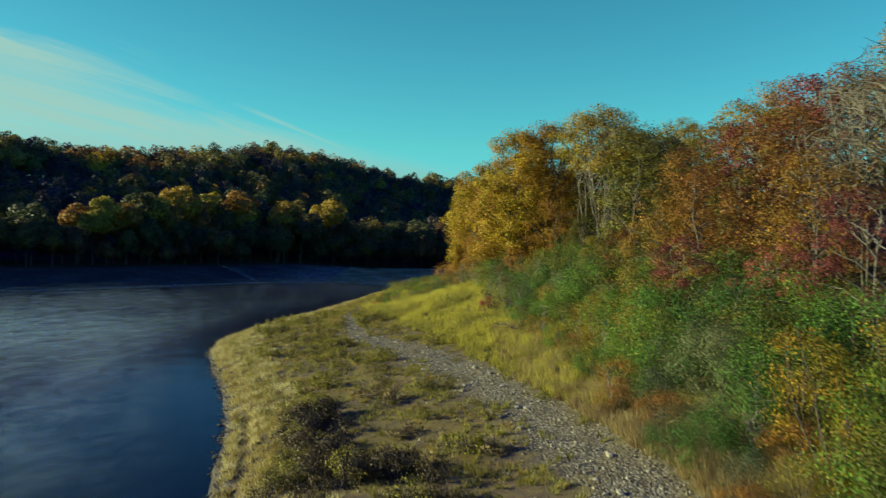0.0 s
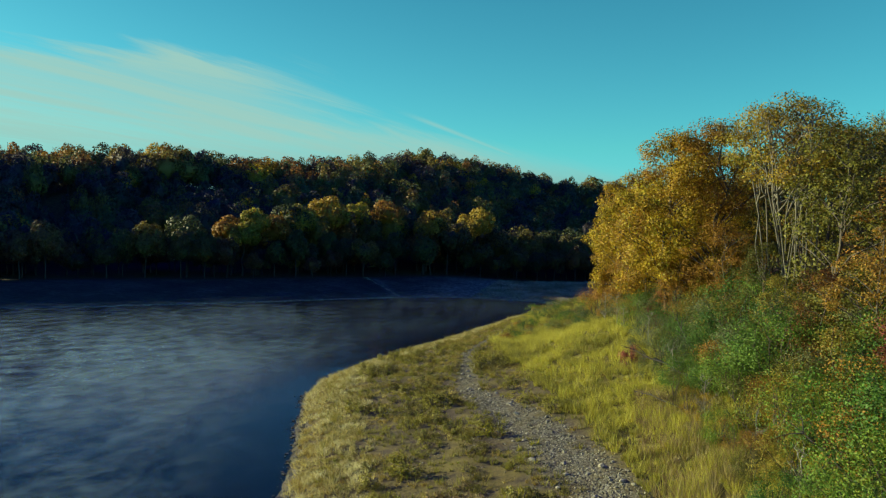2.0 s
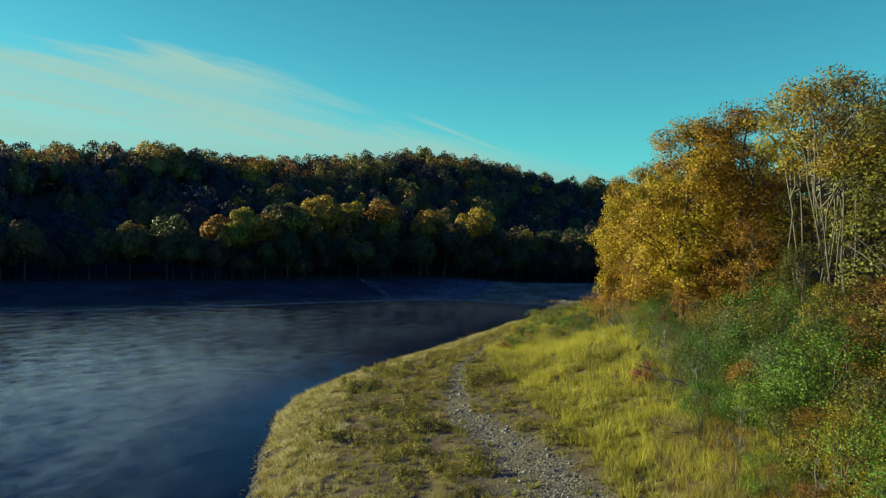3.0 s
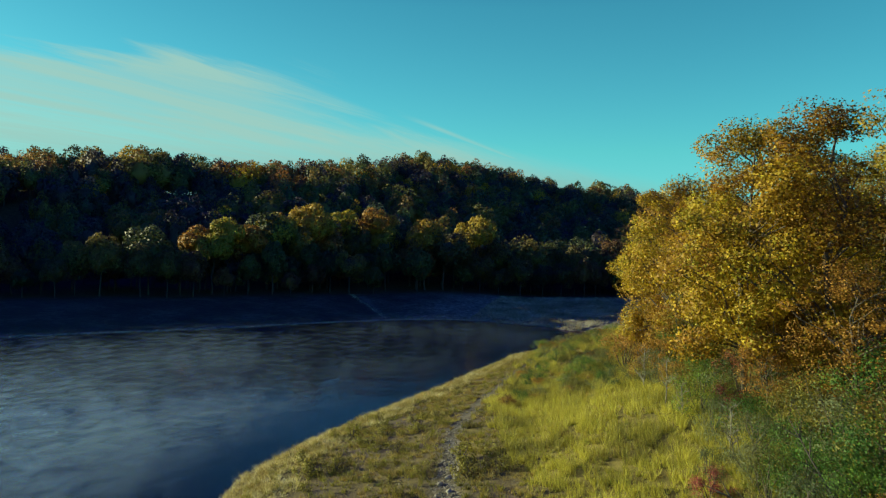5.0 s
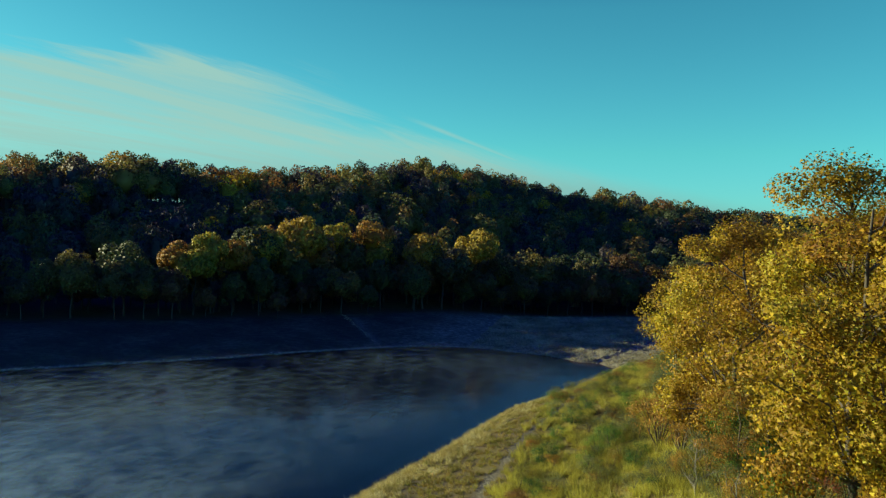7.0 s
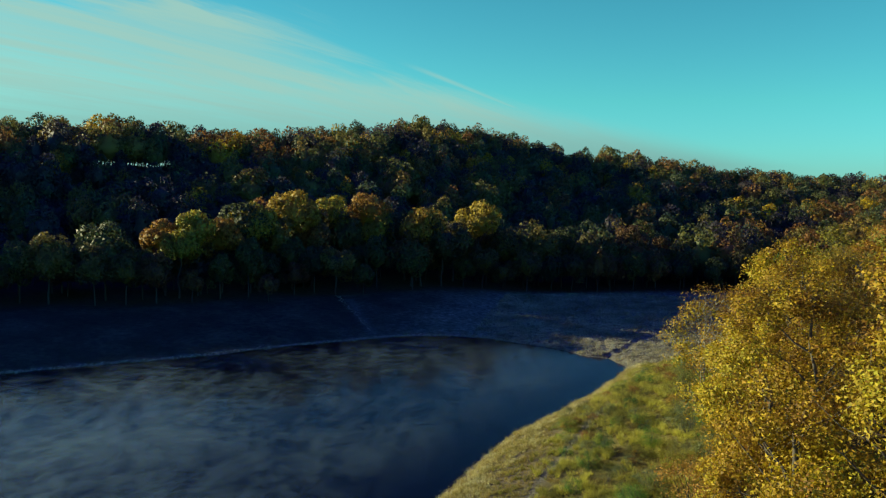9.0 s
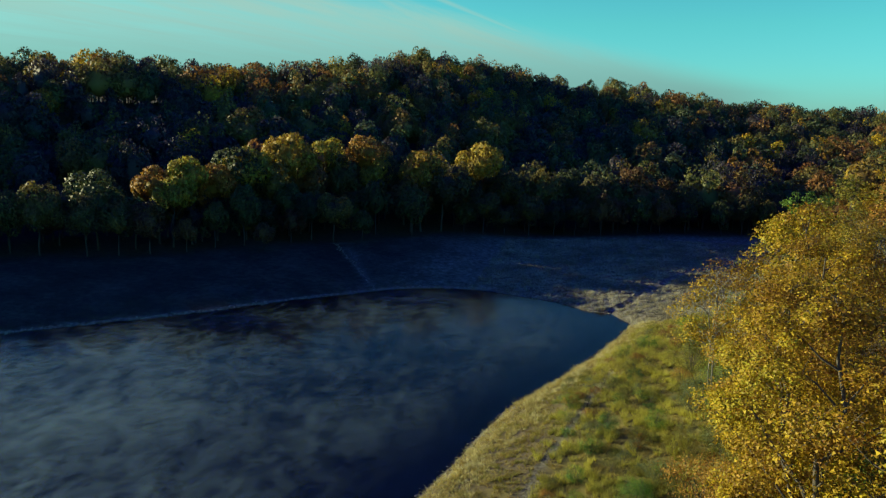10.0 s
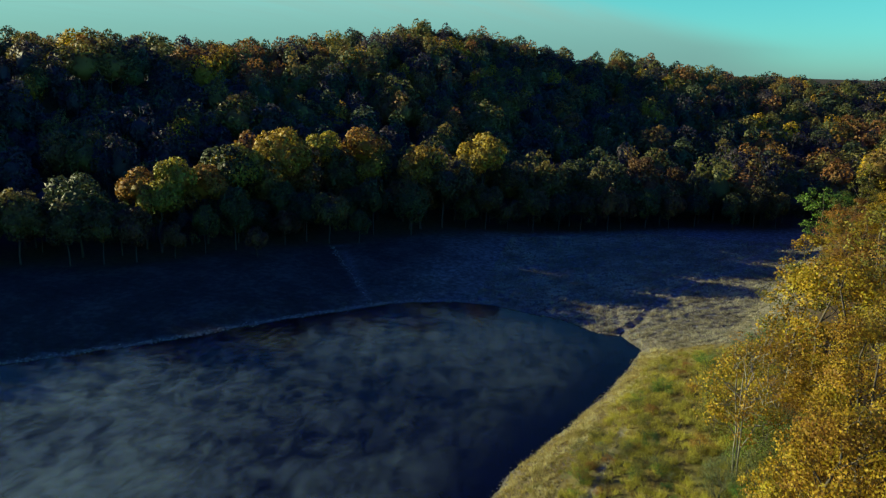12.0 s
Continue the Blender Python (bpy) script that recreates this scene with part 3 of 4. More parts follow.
def make_tree(name, height, width, low, leaf, mat, bark, seed, count=70, per=110, size=0.22, spread_r=0.9, trunks=1, limbs=26, twigs=True, thick=1.0):
    """A tree: bent trunk, limbs that reach into the crown, and a crown of many single leaves in clumps."""
    rng = np.random.RandomState(seed)
    root = new(name)
    wood, crown = Pile(), Pile()
    mids = clumps(rng, count, height - 0.6, low, width) if count else clumps(rng, limbs, height, low, width)
    tops = []
    for i in range(trunks):
        a = rng.uniform(0, 6.28)
        lean = (0.04 if trunks == 1 else 0.13) * height
        top = np.array([np.cos(a) * lean, np.sin(a) * lean, height * (rng.uniform(0.86, 0.93) if trunks == 1 or not leaf else rng.uniform(0.66, 0.82))])
        base = np.array([np.cos(a), np.sin(a), 0]) * (0.0 if trunks == 1 else 0.28)
        p = bend(base - [0, 0, 0.6], top, rng, 0.03 if trunks == 1 else 0.014, 7)
        r0 = (0.012 * height + 0.02) * thick / trunks ** 0.55
        tube(wood, p, np.linspace(r0, 0.03, 7), 7)
        tops.append(p)
    for i in range(min(limbs, len(mids))):
        m = mids[i]
        p = tops[i % trunks]
        z0 = np.clip(m[2] - np.hypot(m[0], m[1]) * rng.uniform(0.5, 1.0), 0.18 * height, 0.9 * height)
        u = np.interp(z0, p[:, 2], np.arange(len(p)))
        k = int(min(u, len(p) - 2))
        start = p[k] + (p[k + 1] - p[k]) * (u - k)
        w = bend(start, m, rng, 0.08, 5)
        tube(wood, w, np.linspace(0.0045 * height * (1 - 0.55 * z0 / height) + 0.012, 0.012, 5), 4)
        if twigs:
            for _ in range(3):
                q = w[rng.randint(2, 5)]
                tube(wood, bend(q, q + rng.normal(size=3) * [1, 1, 0.5] * width * (0.1 if leaf else 0.2) + [0, 0, 0.3], rng, 0.05, 3), [0.02, 0.012, 0.006], 3)
    if leaf:
        pts, outs = [], []
        heart = mids.mean(0) - [0, 0, 0.8]
        for m in mids:
            r = spread_r * rng.uniform(0.65, 1.3)
            c = rng.normal(size=(int(per * rng.uniform(0.55, 1.45)), 3))
            c *= (rng.uniform(0.2, 1, len(c)) ** 0.5 / (np.linalg.norm(c, axis=1) + 1e-9))[:, None]
            pts.append(m + c * r * [1.15, 1.15, 0.75])
            outs.append(c + 0.6 * (m - heart) / width)
        leaves(crown, np.concatenate(pts), size, rng, out=np.concatenate(outs))
        crown.ob("crown", mat, root)
    wood.ob("trunk", bark, root, True)
    return root


def fork(pile, ways, radii):
    """Stems that all spring from one foot, as one connected mesh."""
    square = np.array([(1, 0, 0), (0, 1, 0), (-1, 0, 0), (0, -1, 0)], float)
    j = np.arange(4)
    k = (j + 1) % 4
    verts, faces, n = [ways[0][0] + square * radii[0]], [], 4
    for w in ways:
        last = j
        for c, r in zip(w[1:], radii[1:]):
            verts.append(c + square * r)
            ring = n + j
            faces.append(np.stack([last[j], last[k], ring[k], ring[j]], 1))
            last, n = ring, n + 4
    pile.add(np.concatenate(verts), np.concatenate(faces))


def make_shrub(name, height, width, mat, seed, count=30, per=75, size=0.15):
    rng = np.random.RandomState(seed)
    root = new(name)
    stems, crown = Pile(), Pile()
    mids = clumps(rng, count, height * 0.92, height * 0.08, width)
    fork(stems, [bend([0, 0, -0.2], m + [0, 0, height * 0.1], rng, 0.08, 4) for m in mids[:14]], [0.045, 0.03, 0.02, 0.008])
    pts, outs = [], []
    for m in mids:
        c = rng.normal(size=(int(per * rng.uniform(0.5, 1.5)), 3)) * 0.5
        pts.append(m + c * [1, 1, 0.8] * width * 0.34)
        outs.append(c + 0.5 * (m - [0, 0, height * 0.4]) / width)
    leaves(crown, np.concatenate(pts), size, rng, 0.15, out=np.concatenate(outs))
    stems.ob("stem", M_BARK, root, True)
    crown.ob("foliage", mat, root)
    return root


KINDS = []


class Kind:
    """One plant that is built once; its first use moves it, later ones copy it."""

    def __init__(self, ob, label, category, group=""):
        self.ob, self.used = tagged(ob, label, category, group), False
        KINDS.append(self)

    def put(self, x, y, rng, scale=1.0, tall=1.0, sink=0.05, turn=None):
        rz = rng.uniform(0, 360) if turn is None else turn
        m = pose(x, y, on_ground(x, y) - sink, rng.uniform(-2, 2), rng.uniform(-2, 2), rz) @ Matrix.Diagonal((scale, scale, scale * tall, 1))
        if not self.used:
            self.used = True
            self.ob.matrix_basis = m
            return self.ob
        s = self.ob.scale
        return copy_thing(self.ob, m @ Matrix.Diagonal((1 / s[0], 1 / s[1], 1 / s[2], 1)))


# heights are 10 m for all tree kinds, so that a scale of 1.8 is a tree of 18 m
def tree_kind(name, mat, bark, label, seed, width=2.9, low=2.6, count=82, per=165, size=0.08, spread_r=0.62, trunks=1, limbs=26, leaf=True, group="trees on the bank", twigs=True, thick=1.0):
    ob = make_tree(name, 10.0, width, low, leaf, M_LEAF.get(mat), bark, seed, count, per, size, spread_r, trunks, limbs, twigs, thick)
    return Kind(ob, label, "tree", group)


NEAR = {
    "gold": [tree_kind("maple_tree", "gold", M_BARK, "golden yellow maple in full autumn leaf", s, 3.0, 1.5, 100, 330, 0.07, 0.70) for s in (11, 12, 13)],
    "crest": [tree_kind("tulip_tree", "crest", M_GREY, "tall pale multi-stemmed tree, olive-gold leaves only at the top", s, 2.4, 6.3, 60, 170, 0.06, 0.56, 7, 44, thick=0.5) for s in (21, 22)],
    "bronze": [tree_kind("oak_tree", "bronze", M_BARK, "oak with orange-brown autumn leaves", s, 3.0, 1.6, 80, 140, 0.075, 0.66, thick=0.8) for s in (31, 32, 33)],
    "olive": [tree_kind("oak_tree", "olive", M_BARK, "tree with dull olive-green and ochre leaves", s, 2.7, 0.9, 84, 145, 0.075, 0.66, thick=0.8) for s in (41, 42)],
    "red": [tree_kind("dogwood_tree", "red", M_PALE, "small tree with dusty red leaves", s, 3.2, 2.6, 54, 170, 0.085, 0.68, 2, 18, thick=0.6) for s in (51,)],
    "green": [tree_kind("oak_tree", "green", M_BARK, "broad tree still in green leaf", s, 3.0, 1.2, 80, 140, 0.075) for s in (61,)],
    "bare": [tree_kind("bare_tree", "", M_GREY, "tall bare grey tree without leaves", s, 2.4, 3.6, 0, 0, 0.1, 0.5, 3, 70, False, thick=0.55) for s in (71, 72)],
    "birch": [tree_kind("birch_tree", "gold", M_PALE, "slender pale-stemmed tree with thin bronze-yellow leaves", s, 3.0, 4.0, 44, 130, 0.09, 0.75, 3, 24, thick=0.7) for s in (81,)],
}
BACK = {
    which: [tree_kind(name, which, M_BARK, label, seed, 3.1, 1.0, 60, 70, 0.12, 0.72, 1, 10, True, "trees on the bank", False)]
    for which, name, label, seed in (("gold", "maple_tree", "yellow maple in the wood up the slope", 91), ("olive", "oak_tree", "olive-brown oak in the wood up the slope", 92),
                                     ("green", "oak_tree", "green oak in the wood up the slope", 93), ("bronze", "oak_tree", "rusty oak in the wood up the slope", 94),
                                     ("red", "maple_tree", "dull red maple in the wood up the slope", 95))}
BACK["bare"], BACK["crest"] = NEAR["bare"], NEAR["crest"]
rng = np.random.RandomState(5)
taken = []


def plant(kinds, which, x, y, h, seen=1, tall=1.0):
    k = kinds[which][len(taken) % len(kinds[which])]
    taken.append((x, y))
    return k.put(x, y, rng, h / 10.0, tall)


# trees along the foot of the slope, then the wood behind them
for which, x, y, h in [
        ("gold", 8, 85, 17), ("gold", 5.8, 103, 17.2), ("gold", 9.5, 94, 18.5), ("gold", 10.5, 121, 16.5), ("gold", 6.5, 113, 16.5), ("birch", 4.6, 132.5, 14.5),
        ("birch", 8.5, 141, 12.5), ("gold", 12, 130, 15), ("crest", 14.8, 73.5, 17.8), ("crest", 15.5, 68.5, 17.5), ("gold", 11.5, 82, 17.5), ("crest", 18, 76, 15.5),
        ("olive", 16.5, 64, 15.0), ("olive", 13.2, 69, 8.0), ("bronze", 20, 58, 12), ("bronze", 18, 52, 11.0), ("red", 15.2, 46.5, 7.2), ("red", 19.5, 34, 9.0),
        ("bronze", 23.5, 49, 13.5), ("bare", 27, 41, 14.5), ("bare", 25.5, 37, 12.5), ("bare", 29.5, 46, 15.5), ("bare", 23, 44, 11.5), ("bare", 30.5, 42, 16), ("bare", 28.5, 51, 15), ("olive", 26.6, 60.5, 13.5), ("bronze", 31.5, 70, 15.5), ("bare", 31.5, 38, 17), ("bare", 33.5, 42.5, 17.5), ("bare", 26.2, 45.5, 13.5), ("bare", 35, 49, 18), ("olive", 32.5, 47, 17), ("red", 30.5, 57, 15), ("bronze", 34, 53, 17.5), ("bronze", 16.5, 57, 9),
        ("bronze", 21, 42, 11), ("bronze", 14.5, 60, 7), ("red", 18.2, 40, 6.2), ("olive", 20, 67, 13.5), ("bronze", 24, 63, 13.5), ("bronze", 28, 58, 13),
        ("bronze", 12.0, 77, 9), ("olive", 16.5, 81, 11), ("olive", 21.5, 53.5, 10), ("red", 24.5, 57, 13), ("olive", 6.8, 96.5, 8), ("bronze", 3.8, 107, 7.5), ("bronze", 6.2, 119, 9),
        ("olive", 13, 63.5, 6.5), ("gold", 12.8, 90.5, 15), ("green", 46, 262, 13), ("olive", 50, 256, 13), ("bronze", 45, 246, 11.5), ("gold", 50, 244, 12), ("olive", 41, 238, 9), ("gold", 43, 231, 9.5), ("gold", 36, 222, 9), ("bronze", 40, 222, 11), ("olive", 29, 206, 7.5), ("bronze", 33, 210, 9.5), ("bronze", 4.8, 95, 6.5), ("bronze", 8.4, 80.5, 6.5), ("olive", 10.5, 99, 8), ("bronze", 9.8, 88.5, 7)]:
    plant(NEAR, which, x, y, h)
tries = 0
while tries < 1500 and len(taken) < 112:
    tries += 1
    x, y = rng.uniform(12, 48), rng.uniform(22, 160)
    if x < np.interp(y, [20, 60, 80, 110, 160], [24, 21, 15, 13, 13]) or min(np.hypot(x - a, y - b) for a, b in taken) < 4.4:
        continue
    mix = ["bronze", "olive", "bronze", "red", "bare", "green", "olive"] if y < 72 else ["gold", "gold", "olive", "bronze", "crest", "olive"]
    plant(BACK, mix[rng.randint(len(mix))], x, y, rng.uniform(14, 18) if y > 100 or x < 17 else rng.uniform(11, 14) + 4.0 * (x > 29) * (y < 62))

# the wood east of the flats, farther off
MID = {
    which: [tree_kind(name, which, M_BARK, label, seed, 3.1, 1.2, 52, 46, 0.17, 0.75, 1, 8, True, "trees by the flats", False)]
    for which, name, label, seed in (("gold", "maple_tree", "golden maple beside the pale flats", 111), ("olive", "oak_tree", "tree with olive-brown leaves beside the flats", 112),
                                     ("green", "oak_tree", "green oak beside the pale flats", 113), ("bronze", "oak_tree", "bronze-leaved oak beside the pale flats", 114))}
start = len(taken)
for which, x, y, h in [("green", 43, 262, 15), ("gold", 24, 196, 13), ("olive", 17, 172, 12), ("gold", 14, 158, 14), ("olive", 47, 250, 16), ("bronze", 40, 240, 12)]:
    plant(MID, which, x, y, h)
tries = 0
while tries < 2000 and len(taken) < start + 78:
    tries += 1
    y = rng.uniform(148, 330)
    x = 3 + (y - 165) * 0.39 + rng.uniform(8, 60)
    if min(np.hypot(x - a, y - b) for a, b in taken) < 5.2 or (y > wood_edge(x) - 4 and x < 50):
        continue
    plant(MID, ["gold", "olive", "bronze", "olive", "bronze", "gold"][rng.randint(6)], x, y, rng.uniform(12, 18))

# ---- shrubs and saplings along the edge of the wood ----
SHRUB = {
    "green": [Kind(make_shrub("shrub", 3.4, 1.9, M_LEAF["green"], s, 44, 170, 0.05), "dense leafy green shrub", "shrub", "shrubs on the bank") for s in (201, 202)],
    "grey": [Kind(make_shrub("shrub", 3.0, 1.7, M_LEAF["grey"], s, 36, 165, 0.045), "grey-green twiggy willow shrub", "shrub", "shrubs on the bank") for s in (203, 204)],
    "olive": [Kind(make_shrub("shrub", 3.2, 1.7, M_LEAF["olive"], s, 36, 140, 0.05), "olive and ochre shrub, half bare", "shrub", "shrubs on the bank") for s in (205, 206)],
    "red": [Kind(make_shrub("shrub", 2.4, 1.3, M_LEAF["red"], 207, 22, 120, 0.058), "low shrub with red leaves", "shrub", "shrubs on the bank")],
    "gold": [Kind(make_shrub("sapling", 3.6, 1.3, M_LEAF["gold"], 208, 24, 130, 0.045), "thin sapling with yellow leaves", "sapling", "shrubs on the bank")],
    "bronze": [Kind(make_shrub("shrub", 2.6, 1.6, M_LEAF["bronze"], 209, 28, 120, 0.055), "brown and orange shrub", "shrub", "shrubs on the bank")],
}


def shrub_edge(y):
    return np.interp(y, [15, 30, 45, 55, 65, 84, 97, 111, 120, 143, 155, 172], [9.8, 9.5, 8.6, 8.2, 6.0, 3.0, 2.0, 1.2, 1.5, 1.5, 3.0, 8])


bushes = []
for which, x, y, s in [("green", -4.6, 127, 0.62), ("red", 4.5, 72.5, 0.75), ("bronze", 1.5, 112.5, 1.7), ("bronze", 3, 109, 1.6), ("grey", 3.0, 131, 0.9), ("green", 4.6, 128, 0.8),
                        ("grey", 6.5, 75, 1.0), ("green", 11.8, 59.5, 1.55), ("grey", 10.5, 62, 1.35), ("green", 12.3, 48.5, 1.45), ("green", 12.2, 41, 1.25), ("green", 11.8, 43.5, 1.1),
                        ("green", 14.8, 38, 1.5), ("green", 15.5, 33, 1.4), ("green", 13.4, 30.5, 1.1), ("grey", 10.8, 36.5, 0.9), ("bronze", 12.8, 26.5, 0.8), ("red", 13.4, 42.5, 0.8),
                        ("olive", 9.6, 56, 0.9), ("bronze", 9.5, 51, 0.6),
                        ("green", 8.5, 73, 0.9), ("green", 7.4, 78, 0.8), ("grey", 5.6, 80, 0.75), ("red", 6.8, 82.5, 0.9), ("olive", 5.2, 86, 0.85), ("green", 6.2, 88.5, 0.8), ("bronze", 4.6, 90, 0.9),
                        ("red", 8.0, 89.5, 0.9), ("grey", 4.0, 93, 0.8), ("green", 5.8, 95, 0.9), ("olive", 3.4, 98, 0.8), ("grey", 5.0, 101, 0.8), ("olive", 8.6, 77, 1.0), ("green", 10.5, 70.5, 1.1),
                        ("grey", 9.6, 82, 0.9), ("olive", 8.2, 99, 1.1), ("green", 10.2, 87, 1.0), ("bronze", 7.2, 106.5, 1.1), ("olive", 9.5, 104, 1.2), ("green", 9.2, 66.5, 0.95),
                        ("green", -3.5, 112, 0.55), ("green", -2.4, 114.5, 0.65), ("grey", -1, 118, 0.7), ("olive", -4.5, 120, 0.55), ("green", -6, 123.5, 0.5), ("olive", 0.5, 123, 0.75), ("green", -0.5, 108, 0.6),
                        ("olive", -3.2, 104, 0.5), ("grey", 0.8, 100, 0.65), ("olive", -1.6, 110.5, 0.6), ("green", -0.6, 128, 0.6), ("olive", -3.4, 134, 0.55)]:
    SHRUB[which][len(bushes) % len(SHRUB[which])].put(x, y, rng, s)
    bushes.append((x, y))
tries = 0
while len(bushes) < 250 and tries < 6000:
    tries += 1
    y = rng.uniform(18, 75) if len(bushes) < 170 else rng.uniform(16, 170)
    u = rng.uniform(0, 1) ** 1.3
    x = shrub_edge(y) + u * 11
    if min(np.hypot(x - a, y - b) for a, b in bushes) < 1.7:
        continue
    mix = ["green", "olive", "grey", "olive", "green", "bronze", "gold", "grey"] if y < 62 else ["grey", "olive", "olive", "olive", "green", "grey", "bronze"]
    which = mix[rng.randint(len(mix))]
    SHRUB[which][len(bushes) % len(SHRUB[which])].put(x, y, rng, (0.55 + 0.8 * min(1, u * 2.2)) * rng.uniform(0.8, 1.15))
    bushes.append((x, y))


def inland(x, y):
    d = from_line(x, y, SHORE, True)[0]
    return np.where(in_lake(x, y), -d, d)


# low scrub scattered over the grassy slope farther on
for _ in range(130):
    y = rng.uniform(98, 170)
    x = shrub_edge(y) - rng.uniform(0.5, 11)
    if inland(np.array([x]), np.array([y]))[0] < 4.5:
        continue
    which = ["olive", "green", "grey", "olive", "bronze"][rng.randint(5)]
    SHRUB[which][rng.randint(len(SHRUB[which]))].put(x, y, rng, rng.uniform(0.28, 0.62), 0.8)


# ---- grass, weeds and sedge ----
def tufts(name, mat, places, blades, tall, wide, lean, rng, label):
    """Clumps of blades, each blade tapered and bent over a little."""
    pile = Pile()
    x, y = places[:, 0], places[:, 1]
    h, _ = lay(x, y)
    grow = rng.uniform(0.55, 1.25, len(x)) * (1 + 0.35 * waves(x, y, 5, 48))
    base = np.repeat(np.stack([x, y, h - 0.03], 1), blades, 0)
    s = np.repeat(grow, blades)
    n = len(base)
    a, b = rng.uniform(0, 6.28, n), rng.uniform(0, 6.28, n)
    out = np.stack([np.cos(a), np.sin(a), 0 * a], 1)
    side = np.stack([np.cos(b), np.sin(b), 0 * b], 1)
    foot = base + out * (rng.uniform(0, 0.16, n) * s)[:, None]
    tip = foot + out * (rng.uniform(0.1, lean, n) * tall * s)[:, None] + np.array([0, 0, 1.0]) * (tall * s * rng.uniform(0.6, 1.1, n))[:, None]
    w = wide * rng.uniform(0.6, 1.3, n)[:, None]
    pile.add(np.stack([foot - side * w, foot + side * w, tip], 1).reshape(-1, 3), np.arange(3 * n).reshape(n, 3))
    return tagged(pile.ob(name, mat), label, "grass", kind="stuff")


def scatter(n, x0, x1, y0, y1, keep, rng):
    x, y = rng.uniform(x0, x1, n), rng.uniform(y0, y1, n)
    m = keep(x, y)
    return np.stack([x[m], y[m]], 1)


def off_track(x, y):
    d, along = from_line(x, y, TRACK)
    return d / np.interp(along, [0, 0.38, 0.5, 0.6, 1], [2.0, 1.7, 0.9, 0.45, 0.35])


def meadow_side(x, y):
    return x - np.interp(y, [30, 45, 62, 84, 100, 130, 160], [7.5, 5.5, 1.0, -6.5, -10.5, -11, -5])


g = np.random.RandomState(17)
spots = scatter(26000, -16, 16, 22, 172, lambda x, y: (meadow_side(x, y) + waves(x, y, 6, 41) > 0.3) & (off_track(x, y) > 1.0) & (inland(x, y) > 3) & (x < shrub_edge(y) + 5)
                & (waves(x, y, 4, 42) > -0.55 + 0.5 * (y > 112)), g)
tall = spots[(spots[:, 1] > 42 - 1.6 * (spots[:, 0] - 6) + 4 * waves(spots[:, 0], spots[:, 1], 9, 52)) | (spots[:, 0] < 6)]
brown = scatter(9000, 4.5, 15, 22, 66, lambda x, y: (meadow_side(x, y) > 0.2) & (off_track(x, y) > 1.0) & (y < 53 - 2.0 * (x - 6) + 4 * waves(x, y, 9, 52) + 12 * (x < 9)) & (waves(x, y, 4, 53) > -0.5), g)
brown = brown[(brown[:, 1] < 44) | (g.rand(len(brown)) < 0.3)]
tufts("dead_grass", M_LEAF["dead"], brown, 22, 0.75, 0.016, 0.7, g, "tall brown dead grass beside the gravel track")
spots = tall
tufts("tall_grass", M_LEAF["grass"], spots, 24, 0.8, 0.016, 0.65, g, "tall yellow dry grass on the slope above the lake")
spots = scatter(26000, -27, 8, 20, 176, lambda x, y: (inland(x, y) > 0.5) & (inland(x, y) < 26) & (off_track(x, y) > 1.0)
                & (waves(x, y, 5, 43) + 1.2 * (inland(x, y) < 3.5) + 0.5 * (y > 100) - 0.25 * (y < 70) * (inland(x, y) > 4) > 0.0), g)
tufts("dry_grass", M_LEAF["straw"], spots, 18, 0.34, 0.016, 1.0, g, "short straw-coloured grass on the lake shore")
spots = scatter(42000, -28, 2, 24, 178, lambda x, y: (inland(x, y) > 0.35) & (inland(x, y) < 5.0 + 1.5 * waves(x, y, 7, 49)) & (waves(x, y, 3, 50) > -0.4), g)
tufts("shore_grass", M_LEAF["shore"], spots, 14, 0.42, 0.02, 1.1, g, "pale matted grass along the water's edge")
spots = scatter(42000, -30, 42, 176, 262, lambda x, y: (inland(x, y) > 0.4) & (x < 6 + (y - 165) * 0.39) & (from_line(x, y, CREEK)[0] > 0.9) & (y < wood_edge(x) - 3)
                & (waves(x, y, 2.6, 44) > -0.15), g)
tufts("sedge", M_LEAF["sedge"], spots, 8, 0.5, 0.04, 1.2, g, "pale frosted sedge tussocks on the flats")

spots = scatter(15000, -26, 8, 24, 150, lambda x, y: (inland(x, y) > 2.0) & ~((y < 47) & (inland(x, y) < 7.5)) & (off_track(x, y) > 0.45 + 0.6 * (waves(x, y, 6, 55) < 0.1)) & (meadow_side(x, y) < 1.5)
                & (waves(x, y, 4.5, 47) > -0.35 + 0.15 * (y < 66)), g)
tufts("low_weeds", M_LEAF["weed"], spots, 16, 0.42, 0.018, 0.8, g, "low olive-brown weeds on the bare shore")

WEED = [Kind(make_shrub("weed", 1.0, 0.75, M_LEAF[c], s, 12, 42, 0.075), label, "weed", "weeds on the shore")
        for c, s, label in (("weed", 301, "olive-green weed on bare dirt"), ("weed", 302, "sprawling olive weed on bare dirt"), ("dead", 303, "pale-brown dry weed on bare dirt"))]
for i in range(330):
    y = g.uniform(26, 100)
    x = g.uniform(-22, 3)
    if inland(np.array([x]), np.array([y]))[0] < 2.5 or off_track(np.array([x]), np.array([y]))[0] < 1.1 or meadow_side(x, y) > 0 or waves(np.array([x]), np.array([y]), 8, 45)[0] < -0.25:
        continue
    WEED[g.randint(3) if y < 55 else g.randint(2)].put(x, y, g, g.uniform(0.55, 1.25), g.uniform(0.7, 1.0))


